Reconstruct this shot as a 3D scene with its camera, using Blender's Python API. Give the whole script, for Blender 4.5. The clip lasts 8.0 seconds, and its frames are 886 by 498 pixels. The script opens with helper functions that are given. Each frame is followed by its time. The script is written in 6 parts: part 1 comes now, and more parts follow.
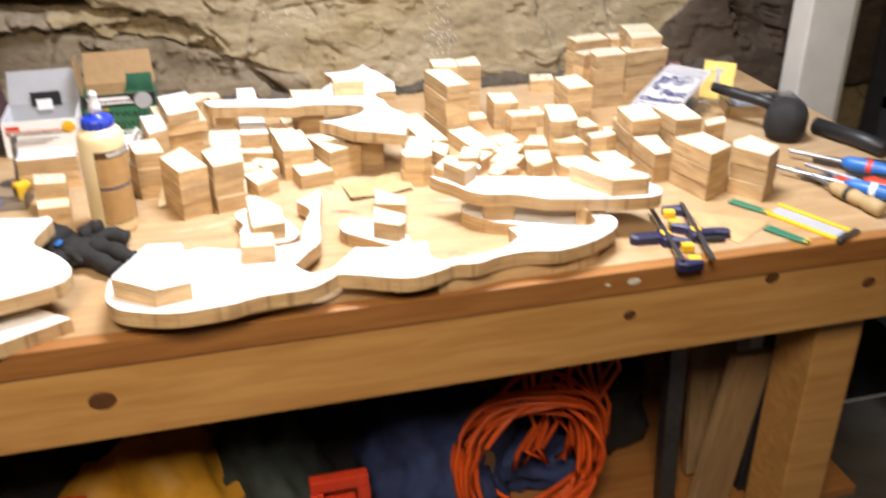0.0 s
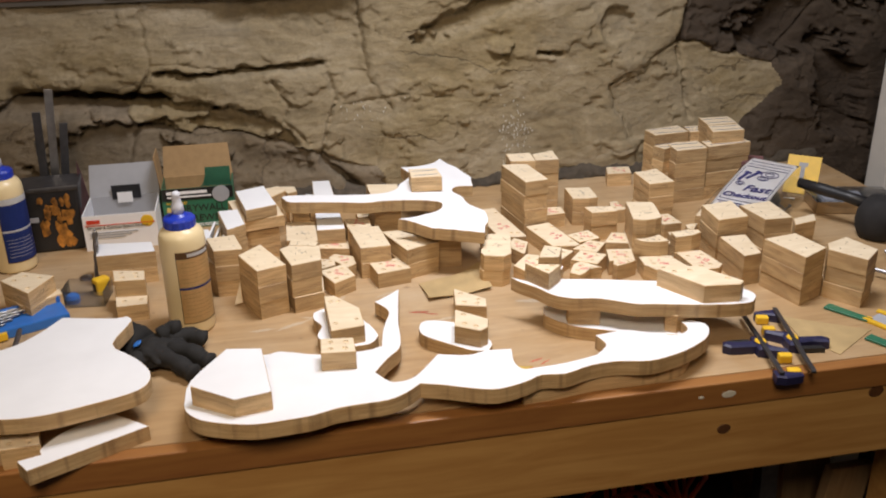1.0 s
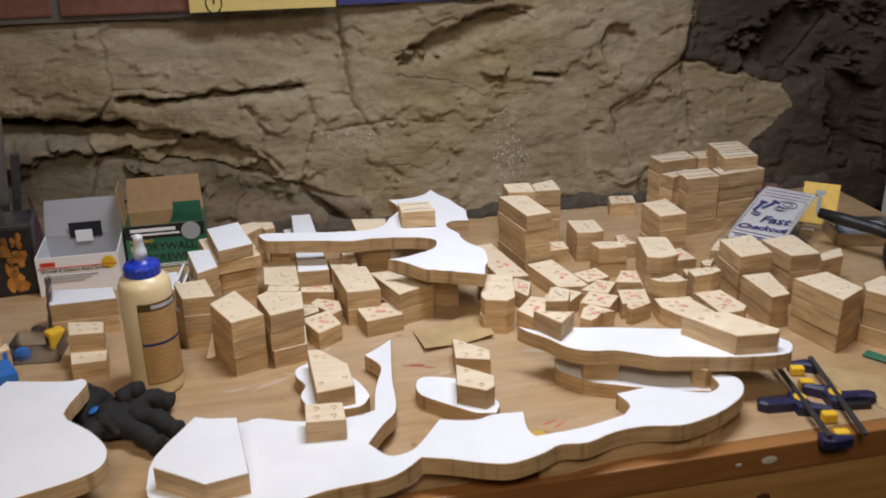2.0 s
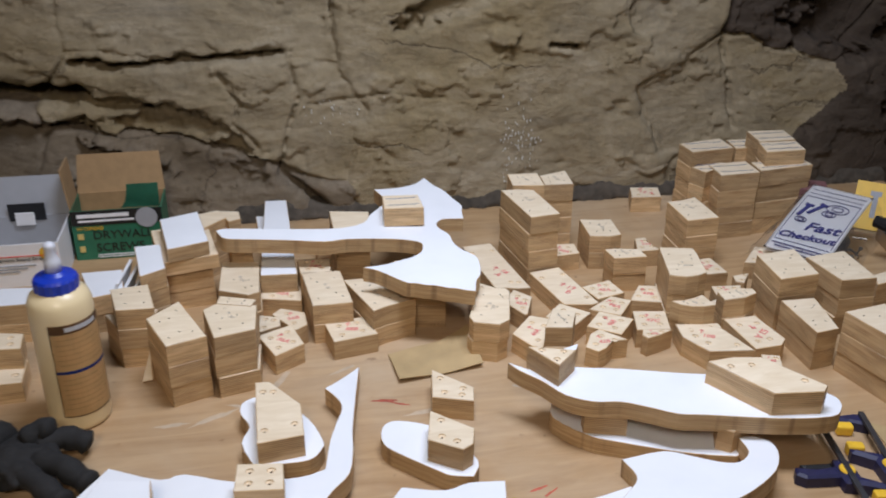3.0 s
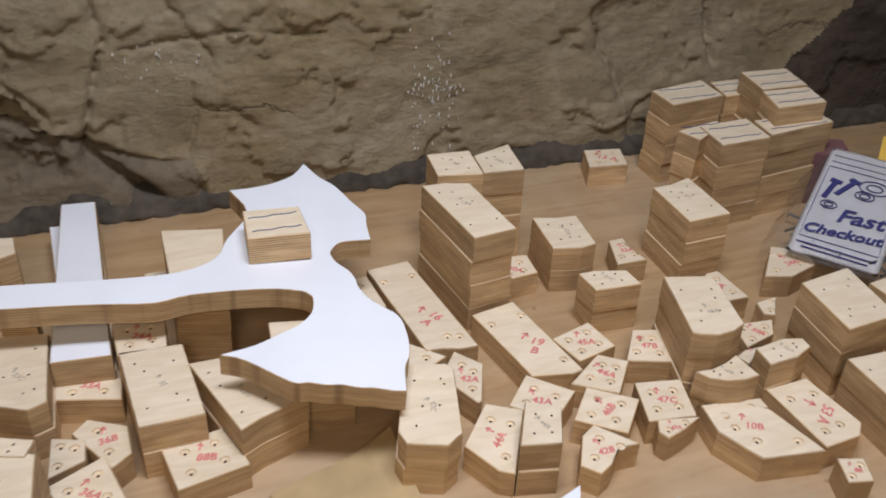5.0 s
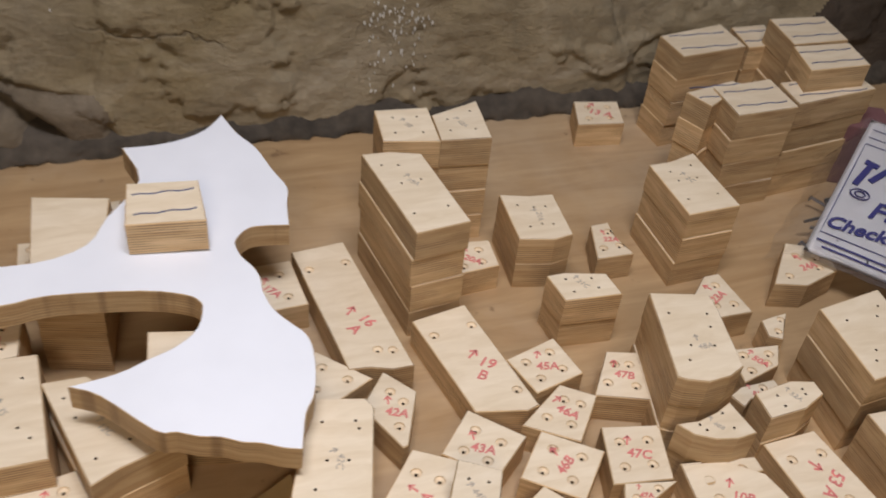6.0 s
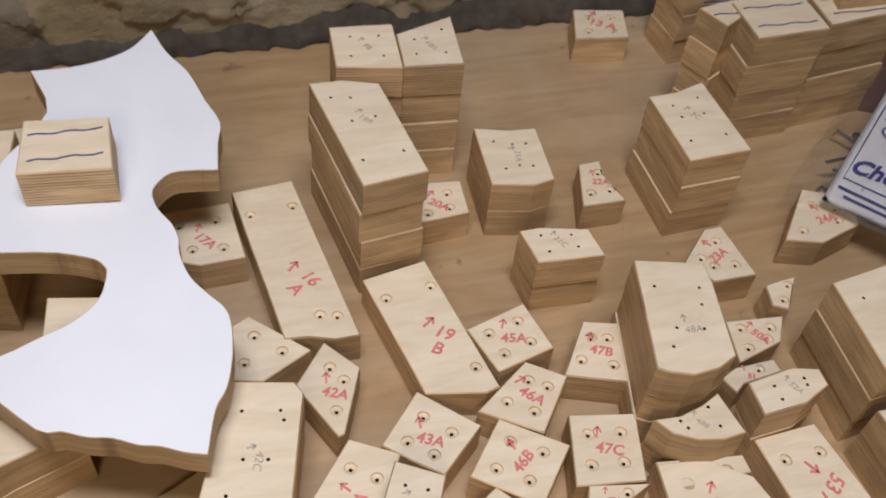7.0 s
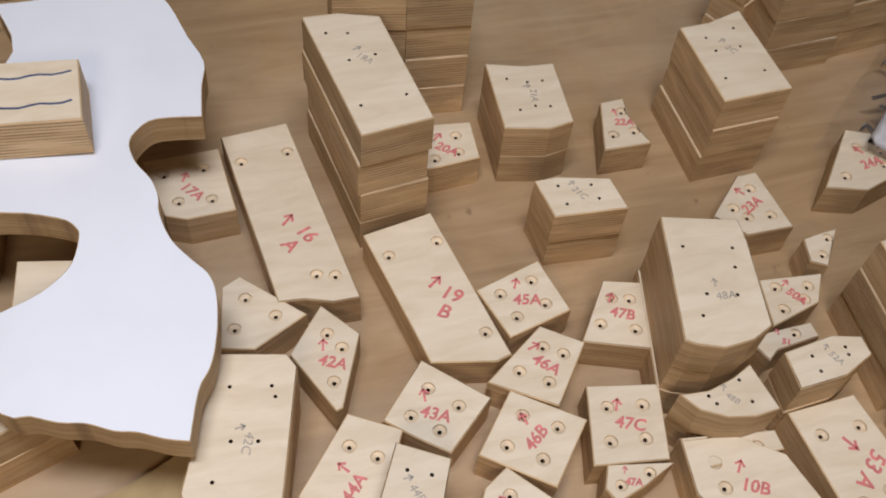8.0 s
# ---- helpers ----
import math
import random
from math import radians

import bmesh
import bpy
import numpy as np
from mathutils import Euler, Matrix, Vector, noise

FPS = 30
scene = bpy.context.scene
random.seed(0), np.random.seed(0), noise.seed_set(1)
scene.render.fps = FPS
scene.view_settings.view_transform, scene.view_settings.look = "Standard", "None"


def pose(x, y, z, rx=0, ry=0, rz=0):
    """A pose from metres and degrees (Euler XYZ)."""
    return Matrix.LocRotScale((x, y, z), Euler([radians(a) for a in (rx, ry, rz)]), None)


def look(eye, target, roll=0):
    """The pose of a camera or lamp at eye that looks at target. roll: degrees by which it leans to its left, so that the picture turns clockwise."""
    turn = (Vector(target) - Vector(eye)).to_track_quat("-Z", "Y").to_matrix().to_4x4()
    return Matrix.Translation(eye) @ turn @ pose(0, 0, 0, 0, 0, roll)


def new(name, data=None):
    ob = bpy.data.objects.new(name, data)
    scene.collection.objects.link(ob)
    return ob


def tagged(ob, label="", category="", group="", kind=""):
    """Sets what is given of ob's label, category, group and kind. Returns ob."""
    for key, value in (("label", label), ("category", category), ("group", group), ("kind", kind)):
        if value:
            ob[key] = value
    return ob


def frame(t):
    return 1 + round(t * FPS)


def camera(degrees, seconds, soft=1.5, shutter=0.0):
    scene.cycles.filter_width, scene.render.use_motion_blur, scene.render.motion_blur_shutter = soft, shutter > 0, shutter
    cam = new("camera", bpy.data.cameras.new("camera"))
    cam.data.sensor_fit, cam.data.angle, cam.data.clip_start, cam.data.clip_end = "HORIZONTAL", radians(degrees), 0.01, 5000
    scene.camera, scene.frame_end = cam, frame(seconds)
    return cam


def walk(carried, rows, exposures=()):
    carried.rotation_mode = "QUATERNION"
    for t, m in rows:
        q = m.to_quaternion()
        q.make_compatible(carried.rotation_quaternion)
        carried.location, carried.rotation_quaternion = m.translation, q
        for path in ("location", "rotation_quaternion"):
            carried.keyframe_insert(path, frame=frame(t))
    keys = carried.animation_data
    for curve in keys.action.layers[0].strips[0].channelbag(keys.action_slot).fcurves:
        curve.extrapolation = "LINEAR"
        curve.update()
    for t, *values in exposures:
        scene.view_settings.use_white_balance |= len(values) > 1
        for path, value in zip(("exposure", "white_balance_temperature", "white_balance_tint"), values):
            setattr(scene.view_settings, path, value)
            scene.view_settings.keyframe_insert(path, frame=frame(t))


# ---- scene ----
cam = camera(51.2, 8.0, 1.9, 0.5)
PATH = [
    (0, (-0.283, -0.882, 1.454), (0.17, 0.828, 0.52), -0.0),
    (0.5, (-0.289, -0.864, 1.473), (0.061, 0.922, 0.645), -0.9),
    (0.8, (-0.299, -0.845, 1.473), (0.055, 0.954, 0.675), -0.7),
    (1, (-0.306, -0.828, 1.475), (0.049, 0.975, 0.683), -0.9),
    (1.5, (-0.318, -0.779, 1.469), (0.083, 1.028, 0.711), -1.3),
    (1.7, (-0.316, -0.748, 1.462), (0.103, 1.057, 0.709), -0.9),
    (2.8, (-0.237, -0.536, 1.446), (0.115, 1.251, 0.621), 0.2),
    (3, (-0.216, -0.506, 1.447), (0.129, 1.266, 0.586), 0.5),
    (3.5, (-0.194, -0.409, 1.438), (0.182, 1.319, 0.505), 0.8),
    (4, (-0.194, -0.296, 1.427), (0.264, 1.383, 0.441), 0.7),
    (4.5, (-0.188, -0.185, 1.413), (0.399, 1.424, 0.381), 1.4),
    (6, (-0.061, 0.057, 1.374), (0.489, 1.483, 0.084), 6.3),
    (6.5, (-0.017, 0.101, 1.369), (0.479, 1.436, -0.036), 6.5),
    (7, (0.008, 0.138, 1.356), (0.47, 1.389, -0.135), 7.1),
    (7.5, (0.017, 0.163, 1.348), (0.453, 1.337, -0.211), 7.3),
    (8, (0.027, 0.183, 1.336), (0.425, 1.296, -0.277), 6.6),
]
EXPOSURES = [(0.0, 1.33, 6700, 10), (0.3, 0.78, 6900, 11), (0.7, 0.38, 7100, 12), (1.2, -0.03, 6950, 11), (1.7, -0.15, 6700, 10), (2.8, -0.22, 6000, 10), (4.0, -0.30, 5900, 10), (6.0, -0.42, 6700, 13), (8.0, -0.54, 6500, 12)]
walk(cam, [(t, look(eye, target, roll)) for t, eye, target, roll in PATH], EXPOSURES)

# ---- light: a shop lamp over the bench in a dim basement ----
world = bpy.data.worlds.new("world")
scene.world = world
world.use_nodes = True
world.node_tree.nodes["Background"].inputs[0].default_value = (1.0, 0.9, 0.78, 1)
world.node_tree.nodes["Background"].inputs[1].default_value = 0.03


def lamp(name, x, y, z, sx, sy, watts, colour, target):
    data = bpy.data.lights.new(name, "AREA")
    data.shape, data.size, data.size_y, data.energy, data.color = "RECTANGLE", sx, sy, watts, colour
    ob = new(name, data)
    data.spread = radians(128)
    ob.matrix_world = look((x, y, z), target)
    return ob


lamp("bench_lamp", 0.03, 0.22, 2.10, 0.55, 0.25, 8.1, (0.96, 1.0, 1.12), (0.05, 0.30, 0.9))
# Added warm fill standing in for light bounced around the room, no real fixture.
lamp("room_fill", -0.5, -1.2, 2.30, 0.5, 0.5, 9.5, (1.0, 0.84, 0.66), (-0.4, -0.45, 0.9))

# ---- materials ----


def nodes_of(name, rough=0.6, metal=0.0):
    m = bpy.data.materials.new(name)
    m.use_nodes = True
    nt = m.node_tree
    b = nt.nodes["Principled BSDF"]
    b.inputs["Roughness"].default_value = rough
    b.inputs["Metallic"].default_value = metal
    return m, nt, b


def add(nt, kind, **values):
    n = nt.nodes.new(kind)
    for k, v in values.items():
        if k in n.inputs:
            n.inputs[k].default_value = v
    return n


def plain(name, col, rough=0.5, metal=0.0, vary=0.12, scale=60.0, bump=0.0, trans=0.0):
    """One colour with mottling at two scales."""
    m, nt, b = nodes_of(name, rough, metal)
    tc = add(nt, "ShaderNodeTexCoord")
    n1 = add(nt, "ShaderNodeTexNoise", Scale=scale, Detail=5.0)
    n2 = add(nt, "ShaderNodeTexNoise", Scale=scale * 0.12, Detail=3.0)
    nt.links.new(tc.outputs["Object"], n1.inputs["Vector"])
    nt.links.new(tc.outputs["Object"], n2.inputs["Vector"])
    mx = add(nt, "ShaderNodeMath")
    mx.operation = "ADD"
    nt.links.new(n1.outputs["Fac"], mx.inputs[0])
    nt.links.new(n2.outputs["Fac"], mx.inputs[1])
    ramp = add(nt, "ShaderNodeValToRGB")
    ramp.color_ramp.elements[0].position, ramp.color_ramp.elements[1].position = 0.35, 0.65
    half = add(nt, "ShaderNodeMath")
    half.operation = "MULTIPLY"
    half.inputs[1].default_value = 0.5
    nt.links.new(mx.outputs[0], half.inputs[0])
    nt.links.new(half.outputs[0], ramp.inputs[0])
    ramp.color_ramp.elements[0].color = (*[c * (1 - vary) for c in col], 1)
    ramp.color_ramp.elements[1].color = (*[min(1, c * (1 + vary)) for c in col], 1)
    nt.links.new(ramp.outputs[0], b.inputs["Base Color"])
    if trans:
        b.inputs["Transmission Weight"].default_value = trans
    if bump:
        bp = add(nt, "ShaderNodeBump", Strength=bump, Distance=0.001)
        nt.links.new(n1.outputs["Fac"], bp.inputs["Height"])
        nt.links.new(bp.outputs[0], b.inputs["Normal"])
    return m


def wood(name, light, dark, rough=0.55, stretch=(1, 9, 9), scale=22.0, vary=0.18, bump=0.06, coords="Object"):
    """Long grain along x, each piece toned by its own random number."""
    m, nt, b = nodes_of(name, rough)
    tc = add(nt, "ShaderNodeTexCoord")
    mp = add(nt, "ShaderNodeMapping")
    mp.inputs["Scale"].default_value = stretch
    nt.links.new(tc.outputs[coords], mp.inputs["Vector"])
    info = add(nt, "ShaderNodeObjectInfo")
    off = add(nt, "ShaderNodeVectorMath")
    off.operation = "ADD"
    nt.links.new(mp.outputs[0], off.inputs[0])
    nt.links.new(info.outputs["Random"], off.inputs[1])
    n1 = add(nt, "ShaderNodeTexNoise", Scale=scale, Detail=6.0, Roughness=0.6, Distortion=0.6)
    n2 = add(nt, "ShaderNodeTexNoise", Scale=scale * 0.2, Detail=3.0)
    nt.links.new(off.outputs[0], n1.inputs["Vector"])
    nt.links.new(tc.outputs[coords], n2.inputs["Vector"])
    ramp = add(nt, "ShaderNodeValToRGB")
    ramp.color_ramp.elements[0].position, ramp.color_ramp.elements[1].position = 0.32, 0.66
    ramp.color_ramp.elements[0].color, ramp.color_ramp.elements[1].color = (*dark, 1), (*light, 1)
    nt.links.new(n1.outputs["Fac"], ramp.inputs[0])
    hsv = add(nt, "ShaderNodeHueSaturation")
    rng = add(nt, "ShaderNodeMapRange")
    rng.inputs["To Min"].default_value, rng.inputs["To Max"].default_value = 1 - vary, 1 + vary * 0.5
    sm = add(nt, "ShaderNodeMath")
    sm.operation = "MULTIPLY_ADD"
    sm.inputs[1].default_value = 0.5
    hf = add(nt, "ShaderNodeMath")
    hf.operation = "MULTIPLY"
    hf.inputs[1].default_value = 0.5
    nt.links.new(info.outputs["Random"], hf.inputs[0])
    nt.links.new(n2.outputs["Fac"], sm.inputs[0])
    nt.links.new(hf.outputs[0], sm.inputs[2])
    nt.links.new(sm.outputs[0], rng.inputs["Value"])
    nt.links.new(rng.outputs[0], hsv.inputs["Value"])
    nt.links.new(ramp.outputs[0], hsv.inputs["Color"])
    nt.links.new(hsv.outputs[0], b.inputs["Base Color"])
    bp = add(nt, "ShaderNodeBump", Strength=bump, Distance=0.001)
    nt.links.new(n1.outputs["Fac"], bp.inputs["Height"])
    nt.links.new(bp.outputs[0], b.inputs["Normal"])
    return m


def ply_edge(name, plies, burn, ripple=0.0):
    """Sawn plywood edge: thin dark glue lines between veneers, with scorch marks along them."""
    m, nt, b = nodes_of(name, 0.6)
    tc = add(nt, "ShaderNodeTexCoord")
    sep = add(nt, "ShaderNodeSeparateXYZ")
    nt.links.new(tc.outputs["Object"], sep.inputs[0])
    info = add(nt, "ShaderNodeObjectInfo")
    wob = add(nt, "ShaderNodeTexNoise", Scale=30.0, Detail=3.0)
    nt.links.new(tc.outputs["Object"], wob.inputs["Vector"])
    z = add(nt, "ShaderNodeMath")
    z.operation = "MULTIPLY"
    z.inputs[1].default_value = plies
    nt.links.new(sep.outputs["Z"], z.inputs[0])
    zz = add(nt, "ShaderNodeMath")
    zz.operation = "MULTIPLY_ADD"
    zz.inputs[1].default_value = 0.35
    nt.links.new(wob.outputs["Fac"], zz.inputs[0])
    nt.links.new(z.outputs[0], zz.inputs[2])
    fr = add(nt, "ShaderNodeMath")
    fr.operation = "PINGPONG"
    fr.inputs[1].default_value = 0.5
    nt.links.new(zz.outputs[0], fr.inputs[0])
    line = add(nt, "ShaderNodeMapRange")
    line.inputs["From Min"].default_value, line.inputs["From Max"].default_value = 0.0, 0.24
    nt.links.new(fr.outputs[0], line.inputs["Value"])
    mp = add(nt, "ShaderNodeMapping")
    mp.inputs["Scale"].default_value = (9, 9, 150)
    nt.links.new(tc.outputs["Object"], mp.inputs["Vector"])
    off = add(nt, "ShaderNodeVectorMath")
    off.operation = "ADD"
    nt.links.new(mp.outputs[0], off.inputs[0])
    nt.links.new(info.outputs["Location"], off.inputs[1])
    streak = add(nt, "ShaderNodeTexNoise", Scale=1.6, Detail=5.0, Roughness=0.65)
    nt.links.new(off.outputs[0], streak.inputs["Vector"])
    tone = add(nt, "ShaderNodeValToRGB")
    tone.color_ramp.elements[0].position, tone.color_ramp.elements[1].position = 0.33, 0.68
    tone.color_ramp.elements[0].color, tone.color_ramp.elements[1].color = (0.49, 0.305, 0.14, 1), (0.74, 0.535, 0.30, 1)
    nt.links.new(streak.outputs["Fac"], tone.inputs[0])
    big = add(nt, "ShaderNodeTexNoise", Scale=18.0, Detail=2.0)
    nt.links.new(off.outputs[0], big.inputs["Vector"])
    scorch = add(nt, "ShaderNodeTexNoise", Scale=1.0, Detail=2.0)
    smp = add(nt, "ShaderNodeMapping")
    smp.inputs["Scale"].default_value = (22, 22, 70)
    nt.links.new(tc.outputs["Object"], smp.inputs["Vector"])
    soff = add(nt, "ShaderNodeVectorMath")
    soff.operation = "MULTIPLY_ADD"
    soff.inputs[1].default_value = (90, 90, 90)
    nt.links.new(info.outputs["Location"], soff.inputs[0])
    nt.links.new(smp.outputs[0], soff.inputs[2])
    nt.links.new(soff.outputs[0], scorch.inputs["Vector"])
    amt = add(nt, "ShaderNodeMapRange")
    amt.inputs["From Min"].default_value, amt.inputs["From Max"].default_value = 0.45, 0.58
    amt.inputs["To Min"].default_value, amt.inputs["To Max"].default_value = 0.16 * burn, burn
    nt.links.new(scorch.outputs["Fac"], amt.inputs["Value"])
    inv = add(nt, "ShaderNodeMath")
    inv.operation = "SUBTRACT"
    inv.inputs[0].default_value = 1.0
    nt.links.new(line.outputs[0], inv.inputs[1])
    fac = add(nt, "ShaderNodeMath")
    fac.operation = "MULTIPLY"
    nt.links.new(inv.outputs[0], fac.inputs[0])
    nt.links.new(amt.outputs[0], fac.inputs[1])
    mix = add(nt, "ShaderNodeMix")
    mix.data_type = "RGBA"
    nt.links.new(fac.outputs[0], mix.inputs["Factor"])
    nt.links.new(tone.outputs[0], mix.inputs[6])
    mix.inputs[7].default_value = (0.10, 0.045, 0.018, 1)
    rmp = add(nt, "ShaderNodeMapping")
    rmp.inputs["Scale"].default_value = (75, 75, 3)
    nt.links.new(tc.outputs["Object"], rmp.inputs["Vector"])
    rip = add(nt, "ShaderNodeTexNoise", Scale=1.0, Detail=3.0)
    nt.links.new(rmp.outputs[0], rip.inputs["Vector"])
    rr = add(nt, "ShaderNodeMapRange")
    rr.inputs["From Min"].default_value, rr.inputs["From Max"].default_value = 0.54, 0.68
    rr.inputs["To Max"].default_value = ripple
    nt.links.new(rip.outputs["Fac"], rr.inputs["Value"])
    scar = add(nt, "ShaderNodeMix")
    scar.data_type = "RGBA"
    nt.links.new(rr.outputs[0], scar.inputs["Factor"])
    nt.links.new(mix.outputs[2], scar.inputs[6])
    scar.inputs[7].default_value = (0.13, 0.06, 0.025, 1)
    tint = add(nt, "ShaderNodeHueSaturation")
    tr = add(nt, "ShaderNodeMapRange")
    tr.inputs["To Min"].default_value, tr.inputs["To Max"].default_value = 0.78, 1.12
    nt.links.new(info.outputs["Random"], tr.inputs["Value"])
    nt.links.new(tr.outputs[0], tint.inputs["Value"])
    nt.links.new(scar.outputs[2], tint.inputs["Color"])
    nt.links.new(tint.outputs[0], b.inputs["Base Color"])
    bp = add(nt, "ShaderNodeBump", Strength=0.25, Distance=0.0008)
    nt.links.new(line.outputs[0], bp.inputs["Height"])
    nt.links.new(bp.outputs[0], b.inputs["Normal"])
    return m


VENEER = wood("birch_veneer", (0.785, 0.665, 0.49), (0.68, 0.55, 0.375), 0.55, (3, 12, 3), 9.0, 0.10, 0.03)
EDGE = ply_edge("plywood_edge", 500.0, 1.0)
EDGE_THIN = ply_edge("board_edge", 420.0, 0.5, 0.45)
WHITE = plain("white_laminate", (0.79, 0.805, 0.835), 0.45, 0, 0.04, 25)
HOLE = plain("drilled_hole", (0.09, 0.05, 0.025), 0.8)
BORE = plain("countersink_wood", (0.66, 0.52, 0.345), 0.6, 0, 0.2, 300)
RED_INK = plain("red_marker", (0.64, 0.19, 0.17), 0.5, 0, 0.3, 300)
GREY_INK = plain("pencil", (0.40, 0.35, 0.29), 0.5, 0, 0.3, 300)
BLUE_LINE = plain("blue_pen", (0.05, 0.07, 0.16), 0.5, 0, 0.3, 200)
PINE = wood("varnished_pine", (0.53, 0.30, 0.105), (0.40, 0.20, 0.06), 0.4, (1, 10, 10), 6.0, 0.12, 0.05)
PINE_TRIM = wood("dark_pine_lipping", (0.36, 0.165, 0.05), (0.25, 0.10, 0.03), 0.4, (1, 10, 10), 7.0, 0.12, 0.05)
KNOT = plain("pine_knot", (0.10, 0.04, 0.015), 0.5, 0, 0.4, 200)
BLACK = plain("black_plastic", (0.015, 0.015, 0.017), 0.45, 0, 0.2, 80, 0.1)
STEEL = plain("steel", (0.33, 0.33, 0.34), 0.38, 1.0, 0.2, 80, 0.05)
DARK_STEEL = plain("dark_steel", (0.10, 0.10, 0.11), 0.42, 0.8, 0.25, 80, 0.05)
NAVY = plain("navy_rubber", (0.015, 0.015, 0.06), 0.5, 0, 0.25, 120, 0.15)
YELLOW = plain("yellow_plastic", (0.75, 0.46, 0.03), 0.45, 0, 0.1, 80)
CARD = plain("brown_cardboard", (0.36, 0.23, 0.11), 0.8, 0, 0.12, 90, 0.08)
KRAFT = plain("kraft_card", (0.42, 0.30, 0.145), 0.7, 0, 0.16, 40, 0.1)
GREEN = plain("green_print", (0.025, 0.15, 0.085), 0.45, 0, 0.15, 60)
INK_BLACK = plain("black_print", (0.012, 0.012, 0.012), 0.5, 0, 0.2, 60)
PAPER = plain("white_card", (0.84, 0.84, 0.86), 0.6, 0, 0.04, 60)
PAPER_GREY = plain("grey_inner_card", (0.36, 0.37, 0.40), 0.75, 0, 0.06, 60)
GLUE = plain("cream_glue_plastic", (0.78, 0.63, 0.37), 0.32, 0, 0.04, 20)
BLUE_CAP = plain("blue_cap", (0.012, 0.04, 0.42), 0.35, 0, 0.1, 60)
NOZZLE = plain("clear_nozzle", (0.62, 0.63, 0.68), 0.3, 0, 0.05, 60)
LABEL_TAN = plain("tan_label", (0.80, 0.55, 0.25), 0.5, 0, 0.08, 90)
LABEL_INK = plain("label_print", (0.20, 0.10, 0.04), 0.5, 0, 0.2, 90)
LABEL_TEXT = plain("faded_label_print", (0.58, 0.36, 0.15), 0.5, 0, 0.2, 90)
LABEL_BLUE = plain("blue_label", (0.02, 0.05, 0.26), 0.5, 0, 0.1, 90)
GLOVE = plain("black_glove", (0.010, 0.0095, 0.0095), 0.85, 0, 0.35, 160, 0.5)
ORANGE = plain("orange_cable", (0.62, 0.085, 0.012), 0.45, 0, 0.15, 60)
RED = plain("red_plastic", (0.62, 0.05, 0.02), 0.4, 0, 0.12, 60)
BLUE_TOOL = plain("blue_plastic", (0.025, 0.15, 0.50), 0.4, 0, 0.12, 60)
BRICK = plain("red_brick", (0.15, 0.062, 0.043), 0.85, 0, 0.3, 70, 0.6)
POSTER = plain("yellow_paper", (0.62, 0.48, 0.16), 0.6, 0, 0.05, 60)
POSTER_BLUE = plain("dark_blue_paper", (0.035, 0.035, 0.15), 0.6, 0, 0.1, 60)
PAINT = plain("white_painted_wood", (0.62, 0.60, 0.56), 0.5, 0, 0.06, 30, 0.1)
DARK_FABRIC = plain("dark_canvas", (0.018, 0.017, 0.018), 0.85, 0, 0.4, 40, 0.4)
BLUE_FABRIC = plain("blue_canvas", (0.02, 0.035, 0.11), 0.85, 0, 0.4, 40, 0.4)
YELLOW_BAG = plain("yellow_bag", (0.55, 0.27, 0.02), 0.6, 0, 0.3, 25, 0.3)
CONCRETE = plain("basement_concrete", (0.10, 0.088, 0.075), 0.9, 0, 0.25, 12, 0.4)
CEILING = plain("joist_ceiling", (0.30, 0.25, 0.20), 0.9, 0, 0.2, 10, 0.2)
FLAME = plain("orange_flame_print", (0.34, 0.14, 0.025), 0.4, 0, 0.95, 90)
PINK = plain("dull_red_sheet", (0.17, 0.075, 0.075), 0.8, 0, 0.15, 90, 0.2)


def clear_plastic():
    """Thin film: clear, faintly milky, with sharp sheen at a slant."""
    m, nt, b = nodes_of("clear_plastic", 0.12)
    b.inputs["Base Color"].default_value = (0.72, 0.74, 0.78, 1)
    clear = add(nt, "ShaderNodeBsdfTransparent")
    clear.inputs["Color"].default_value = (0.95, 0.955, 0.965, 1)
    fr = add(nt, "ShaderNodeFresnel", IOR=1.6)
    sheen = add(nt, "ShaderNodeBsdfAnisotropic")
    sheen.inputs["Roughness"].default_value = 0.16
    milk = add(nt, "ShaderNodeMixShader")
    milk.inputs[0].default_value = 0.035
    nt.links.new(clear.outputs[0], milk.inputs[1])
    nt.links.new(b.outputs[0], milk.inputs[2])
    both = add(nt, "ShaderNodeMixShader")
    nt.links.new(fr.outputs[0], both.inputs[0])
    nt.links.new(milk.outputs[0], both.inputs[1])
    nt.links.new(sheen.outputs[0], both.inputs[2])
    nt.links.new(both.outputs[0], nt.nodes["Material Output"].inputs["Surface"])
    return m


CLEAR = clear_plastic()


